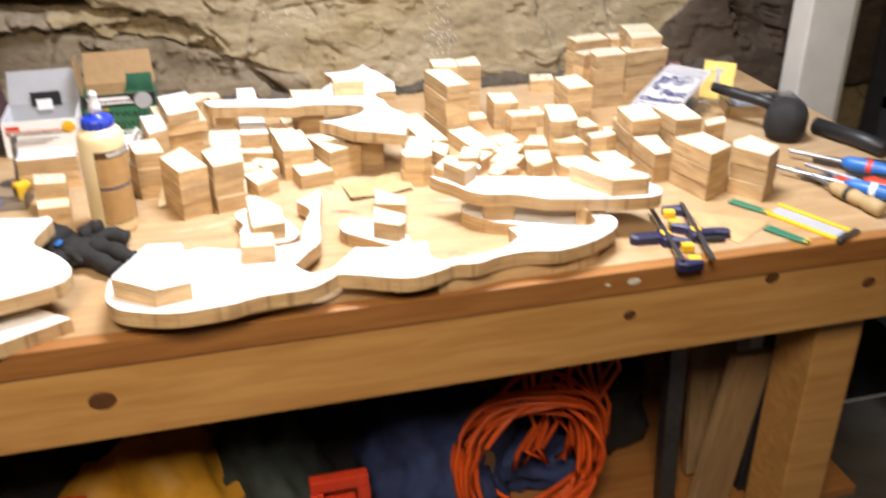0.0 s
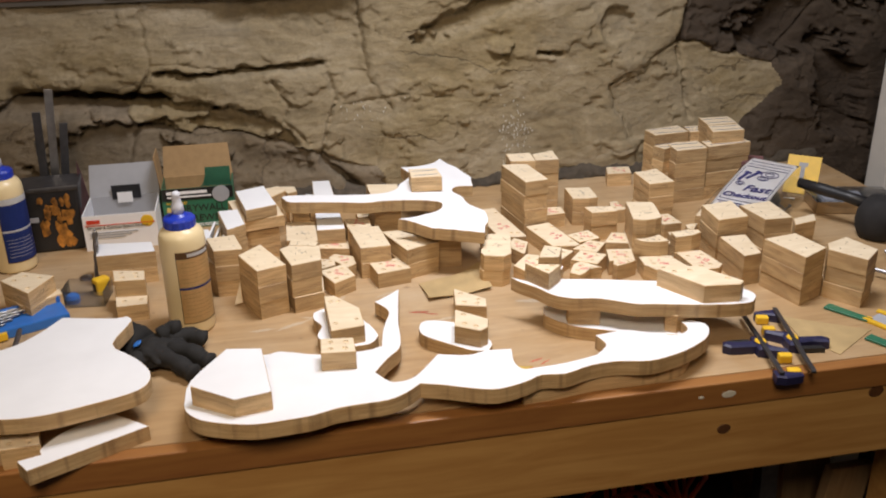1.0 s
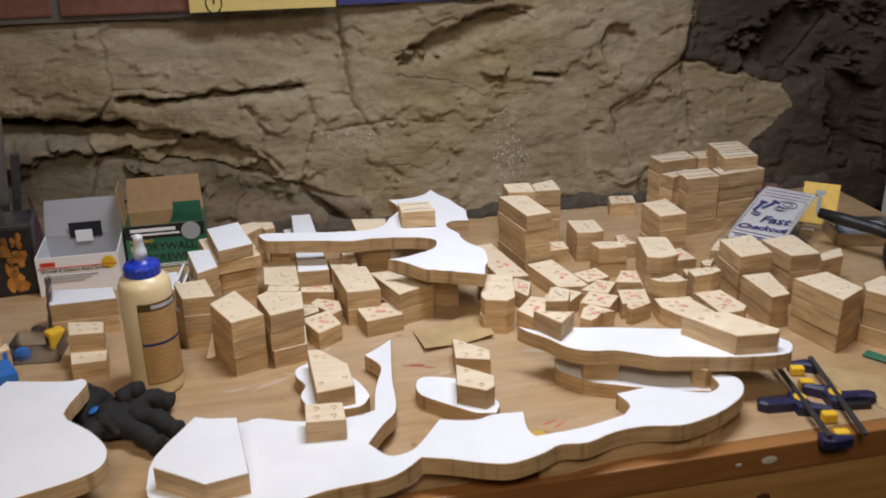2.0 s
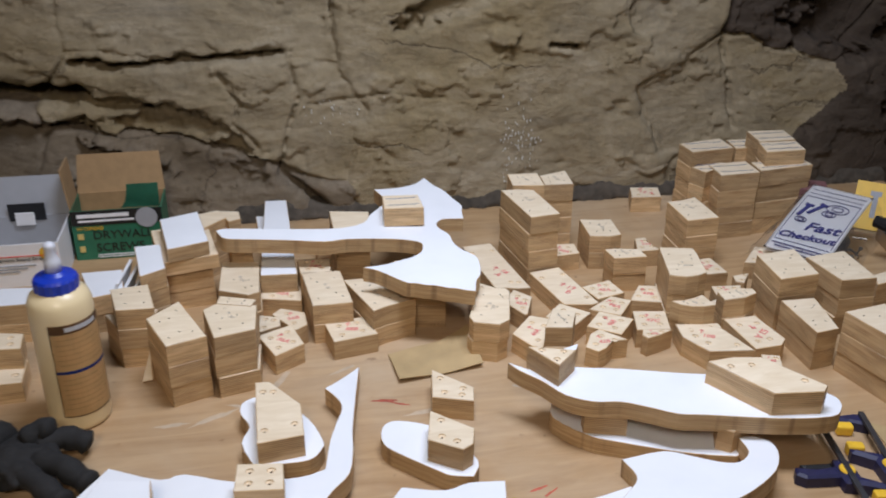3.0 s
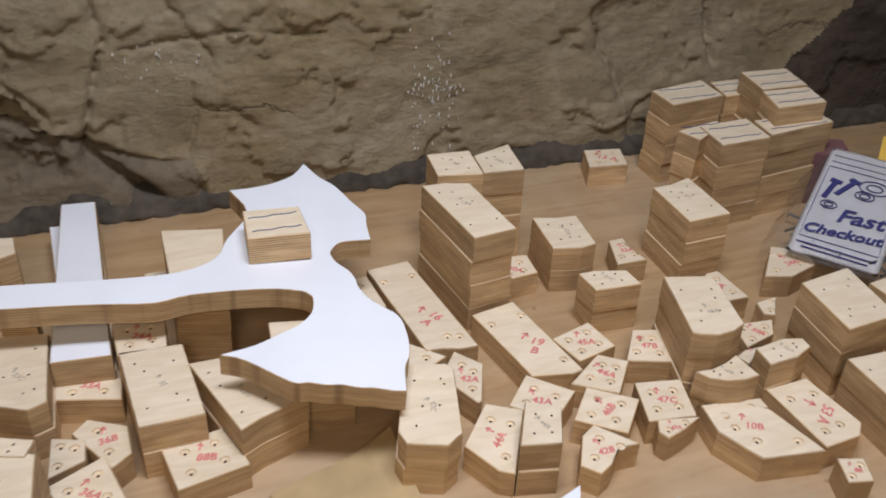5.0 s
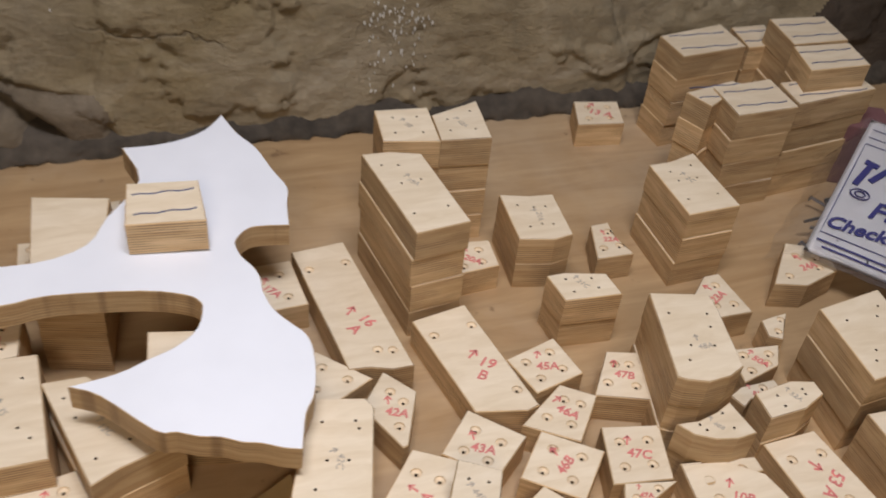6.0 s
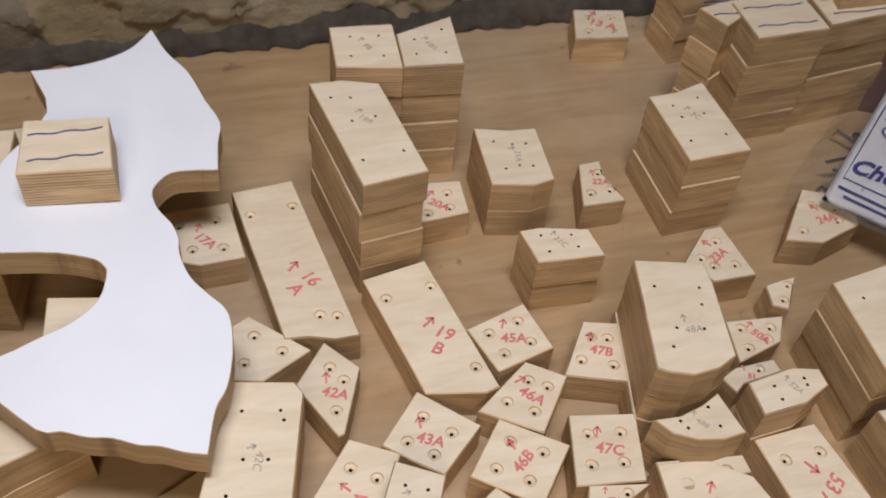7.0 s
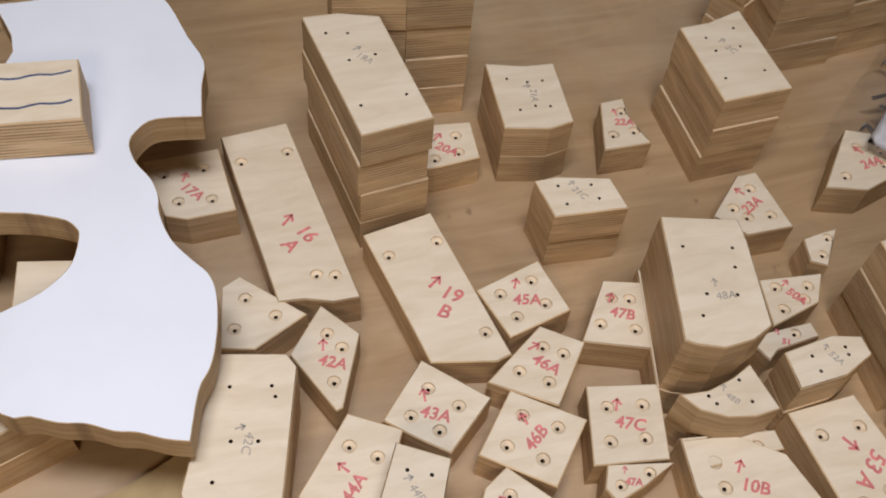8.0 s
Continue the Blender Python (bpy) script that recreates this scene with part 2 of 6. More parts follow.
def stone_material(name, dark, middle, pale, low, high):
    m, nt, b = nodes_of(name, 0.9)
    tc = add(nt, "ShaderNodeTexCoord")
    mp = add(nt, "ShaderNodeMapping")
    mp.inputs["Scale"].default_value = (1.0, 1.0, 2.4)
    nt.links.new(tc.outputs["Object"], mp.inputs["Vector"])
    n1 = add(nt, "ShaderNodeTexNoise", Scale=7.5, Detail=12.0, Roughness=0.70, Distortion=0.7)
    n2 = add(nt, "ShaderNodeTexNoise", Scale=2.1, Detail=5.0, Distortion=0.8)
    n3 = add(nt, "ShaderNodeTexNoise", Scale=70.0, Detail=6.0, Roughness=0.7)
    nt.links.new(mp.outputs[0], n1.inputs["Vector"])
    nt.links.new(tc.outputs["Object"], n2.inputs["Vector"])
    nt.links.new(tc.outputs["Object"], n3.inputs["Vector"])
    r1 = add(nt, "ShaderNodeValToRGB")
    e = r1.color_ramp.elements
    e[0].position, e[0].color = 0.28, (*dark, 1)
    e[1].position, e[1].color = 0.74, (*pale, 1)
    mid = e.new(0.5)
    mid.color = (*middle, 1)
    nt.links.new(n1.outputs["Fac"], r1.inputs[0])
    r2 = add(nt, "ShaderNodeValToRGB")
    r2.color_ramp.elements[0].position, r2.color_ramp.elements[0].color = 0.38, (*low, 1)
    r2.color_ramp.elements[1].position, r2.color_ramp.elements[1].color = 0.62, (*high, 1)
    nt.links.new(n2.outputs["Fac"], r2.inputs[0])
    mix = add(nt, "ShaderNodeMix")
    mix.data_type = "RGBA"
    mix.inputs["Factor"].default_value = 0.45
    nt.links.new(r1.outputs[0], mix.inputs[6])
    nt.links.new(r2.outputs[0], mix.inputs[7])
    speck = add(nt, "ShaderNodeMix")
    speck.data_type = "RGBA"
    speck.blend_type = "OVERLAY"
    speck.inputs["Factor"].default_value = 0.35
    nt.links.new(mix.outputs[2], speck.inputs[6])
    nt.links.new(n3.outputs["Fac"], speck.inputs[7])
    # Hairline cracks that wander and fade.
    wander = add(nt, "ShaderNodeTexNoise", Scale=9.0, Detail=5.0, Roughness=0.65)
    nt.links.new(tc.outputs["Object"], wander.inputs["Vector"])
    bend = add(nt, "ShaderNodeVectorMath")
    bend.operation = "MULTIPLY_ADD"
    bend.inputs[1].default_value = (0.16, 0.16, 0.16)
    nt.links.new(wander.outputs["Color"], bend.inputs[0])
    nt.links.new(mp.outputs[0], bend.inputs[2])
    cell = add(nt, "ShaderNodeTexVoronoi", Scale=3.4)
    cell.feature = "DISTANCE_TO_EDGE"
    nt.links.new(bend.outputs[0], cell.inputs["Vector"])
    hair = add(nt, "ShaderNodeMapRange")
    hair.inputs["From Max"].default_value = 0.014
    hair.inputs["To Min"].default_value = 0.35
    nt.links.new(cell.outputs["Distance"], hair.inputs["Value"])
    where = add(nt, "ShaderNodeMapRange")
    where.inputs["From Min"].default_value, where.inputs["From Max"].default_value = 0.40, 0.47
    nt.links.new(n2.outputs["Fac"], where.inputs["Value"])
    keep = add(nt, "ShaderNodeMath")
    keep.operation = "MAXIMUM"
    nt.links.new(hair.outputs[0], keep.inputs[0])
    nt.links.new(where.outputs[0], keep.inputs[1])
    dirt = add(nt, "ShaderNodeMix")
    dirt.data_type = "RGBA"
    nt.links.new(keep.outputs[0], dirt.inputs["Factor"])
    dirt.inputs[6].default_value = (0.06, 0.042, 0.026, 1)
    nt.links.new(speck.outputs[2], dirt.inputs[7])
    nt.links.new(dirt.outputs[2], b.inputs["Base Color"])
    bp = add(nt, "ShaderNodeBump", Strength=0.7, Distance=0.004)
    n4 = add(nt, "ShaderNodeTexNoise", Scale=26.0, Detail=9.0, Roughness=0.72)
    nt.links.new(mp.outputs[0], n4.inputs["Vector"])
    both = add(nt, "ShaderNodeMath")
    both.operation = "MULTIPLY_ADD"
    both.inputs[1].default_value = 2.2
    nt.links.new(n4.outputs["Fac"], both.inputs[0])
    nt.links.new(n3.outputs["Fac"], both.inputs[2])
    deep = add(nt, "ShaderNodeMath")
    deep.operation = "MULTIPLY_ADD"
    deep.inputs[1].default_value = 0.9
    nt.links.new(keep.outputs[0], deep.inputs[0])
    nt.links.new(both.outputs[0], deep.inputs[2])
    nt.links.new(deep.outputs[0], bp.inputs["Height"])
    nt.links.new(bp.outputs[0], b.inputs["Normal"])
    return m


STONE = stone_material("fieldstone", (0.10, 0.071, 0.034), (0.275, 0.205, 0.103), (0.43, 0.36, 0.25), (0.205, 0.15, 0.067), (0.40, 0.357, 0.285))
DULL_STONE = stone_material("dull_fieldstone", (0.07, 0.05, 0.03), (0.18, 0.135, 0.082), (0.31, 0.25, 0.18), (0.13, 0.096, 0.058), (0.27, 0.23, 0.18))
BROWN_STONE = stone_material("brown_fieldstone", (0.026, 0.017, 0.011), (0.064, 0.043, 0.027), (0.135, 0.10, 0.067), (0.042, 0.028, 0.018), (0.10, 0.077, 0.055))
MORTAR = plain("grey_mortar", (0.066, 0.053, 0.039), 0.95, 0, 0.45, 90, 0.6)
LIME = plain("lime_splash", (0.60, 0.58, 0.52), 0.9, 0, 0.1, 80)


def bench_material():
    """Worn plywood bench top: grain, dusty pale patches, brown glue stains."""
    m, nt, b = nodes_of("bench_plywood", 0.5)
    tc = add(nt, "ShaderNodeTexCoord")
    mp = add(nt, "ShaderNodeMapping")
    mp.inputs["Scale"].default_value = (1.2, 8, 1)
    nt.links.new(tc.outputs["Object"], mp.inputs["Vector"])
    g = add(nt, "ShaderNodeTexNoise", Scale=7.0, Detail=8.0, Roughness=0.6, Distortion=1.2)
    nt.links.new(mp.outputs[0], g.inputs["Vector"])
    r = add(nt, "ShaderNodeValToRGB")
    r.color_ramp.elements[0].position, r.color_ramp.elements[0].color = 0.25, (0.315, 0.19, 0.088, 1)
    r.color_ramp.elements[1].position, r.color_ramp.elements[1].color = 0.75, (0.475, 0.32, 0.168, 1)
    nt.links.new(g.outputs["Fac"], r.inputs[0])
    d = add(nt, "ShaderNodeTexNoise", Scale=3.4, Detail=7.0, Roughness=0.65, Distortion=0.4)
    nt.links.new(tc.outputs["Object"], d.inputs["Vector"])
    dr = add(nt, "ShaderNodeMapRange")
    dr.inputs["From Min"].default_value, dr.inputs["From Max"].default_value = 0.46, 0.72
    dr.inputs["To Max"].default_value = 0.55
    nt.links.new(d.outputs["Fac"], dr.inputs["Value"])
    mix = add(nt, "ShaderNodeMix")
    mix.data_type = "RGBA"
    nt.links.new(dr.outputs[0], mix.inputs["Factor"])
    nt.links.new(r.outputs[0], mix.inputs[6])
    mix.inputs[7].default_value = (0.52, 0.42, 0.30, 1)
    sp = add(nt, "ShaderNodeTexNoise", Scale=55.0, Detail=3.0)
    nt.links.new(tc.outputs["Object"], sp.inputs["Vector"])
    sr = add(nt, "ShaderNodeMapRange")
    sr.inputs["From Min"].default_value, sr.inputs["From Max"].default_value = 0.70, 0.76
    sr.inputs["To Max"].default_value = 0.6
    nt.links.new(sp.outputs["Fac"], sr.inputs["Value"])
    m2 = add(nt, "ShaderNodeMix")
    m2.data_type = "RGBA"
    nt.links.new(sr.outputs[0], m2.inputs["Factor"])
    nt.links.new(mix.outputs[2], m2.inputs[6])
    m2.inputs[7].default_value = (0.16, 0.09, 0.045, 1)
    nt.links.new(m2.outputs[2], b.inputs["Base Color"])
    rr = add(nt, "ShaderNodeMapRange")
    rr.inputs["To Min"].default_value, rr.inputs["To Max"].default_value = 0.38, 0.62
    nt.links.new(d.outputs["Fac"], rr.inputs["Value"])
    nt.links.new(rr.outputs[0], b.inputs["Roughness"])
    bp = add(nt, "ShaderNodeBump", Strength=0.08, Distance=0.001)
    nt.links.new(g.outputs["Fac"], bp.inputs["Height"])
    nt.links.new(bp.outputs[0], b.inputs["Normal"])
    return m


BENCH_TOP = bench_material()

# ---- mesh helpers ----


def link(name, bm, mats, parent=None, label="", smooth=False):
    me = bpy.data.meshes.new(name)
    bm.to_mesh(me)
    bm.free()
    for m in mats if isinstance(mats, (list, tuple)) else [mats]:
        me.materials.append(m)
    if smooth:
        for p in me.polygons:
            p.use_smooth = True
    ob = new(name, me)
    if parent:
        ob.parent = parent
    if label:
        tagged(ob, label=label)
    return ob


def part(name, bm, mats, parent, label="", smooth=False):
    return link(name, bm, mats, parent, label, smooth)


def anchor(name, m=None):
    ob = new(name)
    ob.empty_display_size = 0.01
    if m:
        ob.matrix_basis = m
    return ob


def cuboid(a, b, bevel=0.0, bm=None):
    bm = bm or bmesh.new()
    made = bmesh.ops.create_cube(bm, size=1)["verts"]
    for v in made:
        v.co = Vector([a[i] + (v.co[i] + 0.5) * (b[i] - a[i]) for i in range(3)])
    if bevel:
        es = list({e for v in made for e in v.link_edges})
        bmesh.ops.bevel(bm, geom=es, offset=bevel, segments=2, affect="EDGES", profile=0.6)
    return bm


def lathe(profile, steps=32, bm=None, m=None):
    """A turned solid from (radius, height) pairs."""
    bm = bm or bmesh.new()
    rings = []
    for r, z in profile:
        ring = [bm.verts.new((r * math.cos(2 * math.pi * i / steps), r * math.sin(2 * math.pi * i / steps), z)) for i in range(steps)]
        rings.append(ring)
    for a, b in zip(rings, rings[1:]):
        for i in range(steps):
            bm.faces.new((a[i], a[(i + 1) % steps], b[(i + 1) % steps], b[i]))
    bm.faces.new(list(reversed(rings[0])))
    bm.faces.new(rings[-1])
    if m:
        for ring in rings:
            for v in ring:
                v.co = m @ v.co
    return bm


def tube(points, radius, steps=8, bm=None, closed=False):
    """A round bar along points."""
    bm = bm or bmesh.new()
    pts = [Vector(p) for p in points]
    rings = []
    n = len(pts)
    for i, p in enumerate(pts):
        a = pts[(i - 1) % n] if closed or i else p
        b = pts[(i + 1) % n] if closed or i < n - 1 else p
        d = (b - a).normalized()
        s = d.cross(Vector((0, 0, 1)) if abs(d.z) < 0.9 else Vector((1, 0, 0))).normalized()
        u = s.cross(d)
        r = radius[i] if isinstance(radius, (list, tuple)) else radius
        rings.append([bm.verts.new(p + r * (math.cos(2 * math.pi * k / steps) * s + math.sin(2 * math.pi * k / steps) * u)) for k in range(steps)])
    pairs = list(zip(rings, rings[1:])) + ([(rings[-1], rings[0])] if closed else [])
    for a, b in pairs:
        for k in range(steps):
            bm.faces.new((a[k], b[k], b[(k + 1) % steps], a[(k + 1) % steps]))
    if not closed:
        bm.faces.new(rings[0])
        bm.faces.new(list(reversed(rings[-1])))
    return bm


def area2(poly):
    return sum(a[0] * b[1] - b[0] * a[1] for a, b in zip(poly, poly[1:] + poly[:1]))


def inset(poly, d):
    """The polygon, counter-clockwise, drawn in by d."""
    out = []
    n = len(poly)
    for i in range(n):
        p, q, r = Vector(poly[i - 1]), Vector(poly[i]), Vector(poly[(i + 1) % n])
        e1, e2 = (q - p).normalized(), (r - q).normalized()
        n1, n2 = Vector((-e1.y, e1.x)), Vector((-e2.y, e2.x))
        k = n1 + n2
        k = k / max(0.35, k.length_squared / 2) if k.length > 1e-6 else n1
        out.append(tuple(q + d * k))
    return out


def slab(poly, height, holes=(), chamfer=0.0006, top_mat=0, side_mat=1):
    """A sawn block from z = 0: chamfered rim, drilled and countersunk holes. Holes: (x, y, mouth radius, drill radius)."""
    from mathutils import geometry
    if area2(poly) < 0:
        poly = poly[::-1]
    bm = bmesh.new()
    low = [bm.verts.new((x, y, 0)) for x, y in poly]
    rim = [bm.verts.new((x, y, height - chamfer)) for x, y in poly]
    top = [bm.verts.new((x, y, height)) for x, y in inset(poly, chamfer)]
    n = len(poly)
    for a, b in ((low, rim), (rim, top)):
        for i in range(n):
            f = bm.faces.new((a[i], a[(i + 1) % n], b[(i + 1) % n], b[i]))
            f.material_index = side_mat
    bm.faces.new(low[::-1]).material_index = side_mat
    rings = []
    for x, y, r, d in holes:
        k = 14 if r > d else 8
        ang = [2 * math.pi * i / k for i in range(k)]
        mouth = [bm.verts.new((x + r * math.cos(a), y + r * math.sin(a), height)) for a in ang]
        rings.append(mouth)
        prev = mouth
        if r > d:
            for rr, zz in ((r * 0.93, height - 0.0012), (d, height - 0.0020)):
                ring = [bm.verts.new((x + rr * math.cos(a), y + rr * math.sin(a), zz)) for a in ang]
                for i in range(k):
                    bm.faces.new((prev[i], prev[(i + 1) % k], ring[(i + 1) % k], ring[i])).material_index = 2
                prev = ring
        deep = [bm.verts.new((x + d * math.cos(a), y + d * math.sin(a), height - 0.009)) for a in ang]
        for i in range(k):
            bm.faces.new((prev[i], prev[(i + 1) % k], deep[(i + 1) % k], deep[i])).material_index = 3
        bm.faces.new(deep).material_index = 3
    loops = [top] + rings
    flat = [v for ring in loops for v in ring]
    for tri in geometry.tessellate_polygon([[v.co.copy() for v in ring] for ring in loops]):
        try:
            f = bm.faces.new([flat[i] for i in tri])
            f.material_index = top_mat
            f.normal_update()
            if f.normal.z < 0:
                f.normal_flip()
        except ValueError:
            pass
    return bm


def spline(points, cuts=3):
    """A closed smooth curve through points; corners that turn sharply stay sharp."""
    pts = [Vector(p) for p in points]
    n = len(pts)
    sharp = []
    for i in range(n):
        a, b = (pts[i] - pts[i - 1]), (pts[(i + 1) % n] - pts[i])
        sharp.append(a.length > 0 and b.length > 0 and a.angle(b) > 1.0)
    out = []
    for i in range(n):
        p0, p1, p2, p3 = pts[i - 1], pts[i], pts[(i + 1) % n], pts[(i + 2) % n]
        if sharp[i]:
            p0 = p1 * 2 - p2
        if sharp[(i + 1) % n]:
            p3 = p2 * 2 - p1
        for k in range(cuts):
            t = k / cuts
            out.append(tuple(0.5 * (2 * p1 + (p2 - p0) * t + (2 * p0 - 5 * p1 + 4 * p2 - p3) * t * t + (3 * p1 - p0 - 3 * p2 + p3) * t ** 3)))
    return out


def lettering(text, size, mat, parent, m, name="lettering", depth=0.0002, slant=0.0, bold=0.0):
    """Solid letters in the built-in font, laid by the pose m."""
    cu = bpy.data.curves.new(name, "FONT")
    cu.body, cu.size, cu.extrude, cu.align_x, cu.align_y = text, size, depth, "CENTER", "CENTER"
    cu.resolution_u, cu.shear, cu.offset = 3, slant, bold
    tmp = bpy.data.objects.new(name, cu)
    me = bpy.data.meshes.new_from_object(tmp)
    bpy.data.objects.remove(tmp)
    bpy.data.curves.remove(cu)
    me.name = name
    me.transform(m)
    me.materials.clear()
    me.materials.append(mat)
    ob = new(name, me)
    ob.parent = parent
    return ob


def arrow(size, mat, parent, m):
    bm = bmesh.new()
    s = size
    for poly in ([(-0.09, -0.5), (0.09, -0.5), (0.07, 0.4), (-0.07, 0.4)], [(0, 0.55), (-0.38, 0.1), (-0.26, 0.02), (0.02, 0.36)], [(0, 0.55), (-0.02, 0.36), (0.26, 0.0), (0.38, 0.1)]):
        lo = [bm.verts.new(m @ Vector((x * s, y * s, 0.0))) for x, y in poly]
        hi = [bm.verts.new(m @ Vector((x * s, y * s, 0.0003))) for x, y in poly]
        bm.faces.new(hi if area2(poly) > 0 else hi[::-1])
        for i in range(len(poly)):
            bm.faces.new((lo[i], lo[(i + 1) % len(poly)], hi[(i + 1) % len(poly)], hi[i]))
    return part("arrow", bm, mat, parent, "hand-drawn arrow")


# ---- the room ----
BENCH = 0.9
tagged(link("floor", cuboid((-3.2, -3.2, -0.1), (3.2, 0.7, 0.0)), CONCRETE), "worn grey basement concrete floor", "floor", kind="structure")
tagged(link("ceiling", cuboid((-3.2, -3.2, 2.42), (3.2, 1.15, 2.5)), CEILING), "dim brown basement ceiling over the bench", "ceiling", kind="structure")
tagged(link("wall_south", cuboid((-3.2, -3.4, 0), (3.2, -3.2, 2.42)), CONCRETE), "grey concrete basement wall", "wall", kind="structure")
tagged(link("wall_west", cuboid((-3.4, -3.4, 0), (-3.2, 1.0, 2.42)), CONCRETE), "grey concrete basement wall", "wall", kind="structure")
tagged(link("wall_east", cuboid((3.2, -3.4, 0), (3.4, 1.0, 2.42)), CONCRETE), "grey concrete basement wall", "wall", kind="structure")

# The fieldstone wall: large rough stones with open joints, each stone a piece of its own.
WX0, WX1, WZ0, WZ1, STEP = -1.25, 1.25, 0.84, 1.40, 0.003
SEEDS = [(-1.57, 0.987), (-1.514, 1.26), (-1.069, 1.025), (-1.036, 1.21), (-0.729, 0.992), (-0.675, 1.174), (-0.375, 0.938), (-0.325, 1.061), (-0.303, 1.191), (0.145, 0.985), (0.054, 1.191), (0.362, 1.198), (0.698, 0.963), (0.564, 1.033), (0.804, 1.084), (0.64, 1.178), (0.927, 1.233), (1.237, 1.006), (1.402, 1.254), (1.785, 1.103), (-1.388, 1.48), (-0.734, 1.428), (-0.084, 1.44), (0.569, 1.43), (1.244, 1.519)]
MIDDLE = [(0.145, 0.985), (0.054, 1.191), (0.362, 1.198)]
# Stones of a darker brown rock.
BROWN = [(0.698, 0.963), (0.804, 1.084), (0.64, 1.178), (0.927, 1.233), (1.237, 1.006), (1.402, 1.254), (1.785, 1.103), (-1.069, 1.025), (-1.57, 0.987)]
DULL = [(-0.729, 0.992), (-0.375, 0.938)]
CRACKS = [([(-0.481, 1.125), (-0.408, 1.118), (-0.336, 1.125), (-0.264, 1.122), (-0.196, 1.129)], 0.005, 0.035),
          ([(-0.713, 1.099), (-0.61, 1.091), (-0.54, 1.085), (-0.48, 1.084)], 0.01, 0.04),
          ([(-0.203, 0.961), (-0.178, 0.94), (-0.148, 0.913)], 0.008, 0.035),
          ([(-0.285, 1.104), (-0.259, 1.06), (-0.269, 1.031), (-0.239, 1.003)], 0.0025, 0.012),
          ([(-0.185, 1.118), (-0.176, 1.07), (-0.192, 1.022), (-0.208, 0.966)], 0.003, 0.014),
          ([(0.202, 1.129), (0.244, 1.126)], 0.0035, 0.022),
          ([(0.5, 1.188), (0.484, 1.122), (0.496, 1.053), (0.504, 0.995)], 0.004, 0.018),
          ([(-0.161, 1.06), (-0.046, 1.07), (0.037, 1.064)], 0.002, 0.006)]
HOLLOWS = [(0.076, 1.198, 0.1, 0.022, 0.03, 0.35), (-0.335, 1.004, 0.1, 0.045, 0.024, -0.45), (-0.61, 1.081, 0.16, 0.02, 0.04, 0.0), (-0.428, 1.067, 0.05, 0.012, 0.02, -0.1), (0.743, 1.163, 0.14, 0.06, 0.045, 0.1), (0.815, 1.026, 0.05, 0.1, 0.05, 0.2), (0.13, 1.146, 0.022, 0.014, -0.014, 0), (0.358, 1.172, 0.03, 0.03, 0.02, 0.5), (-0.568, 0.997, 0.12, 0.05, 0.03, 0.1)]


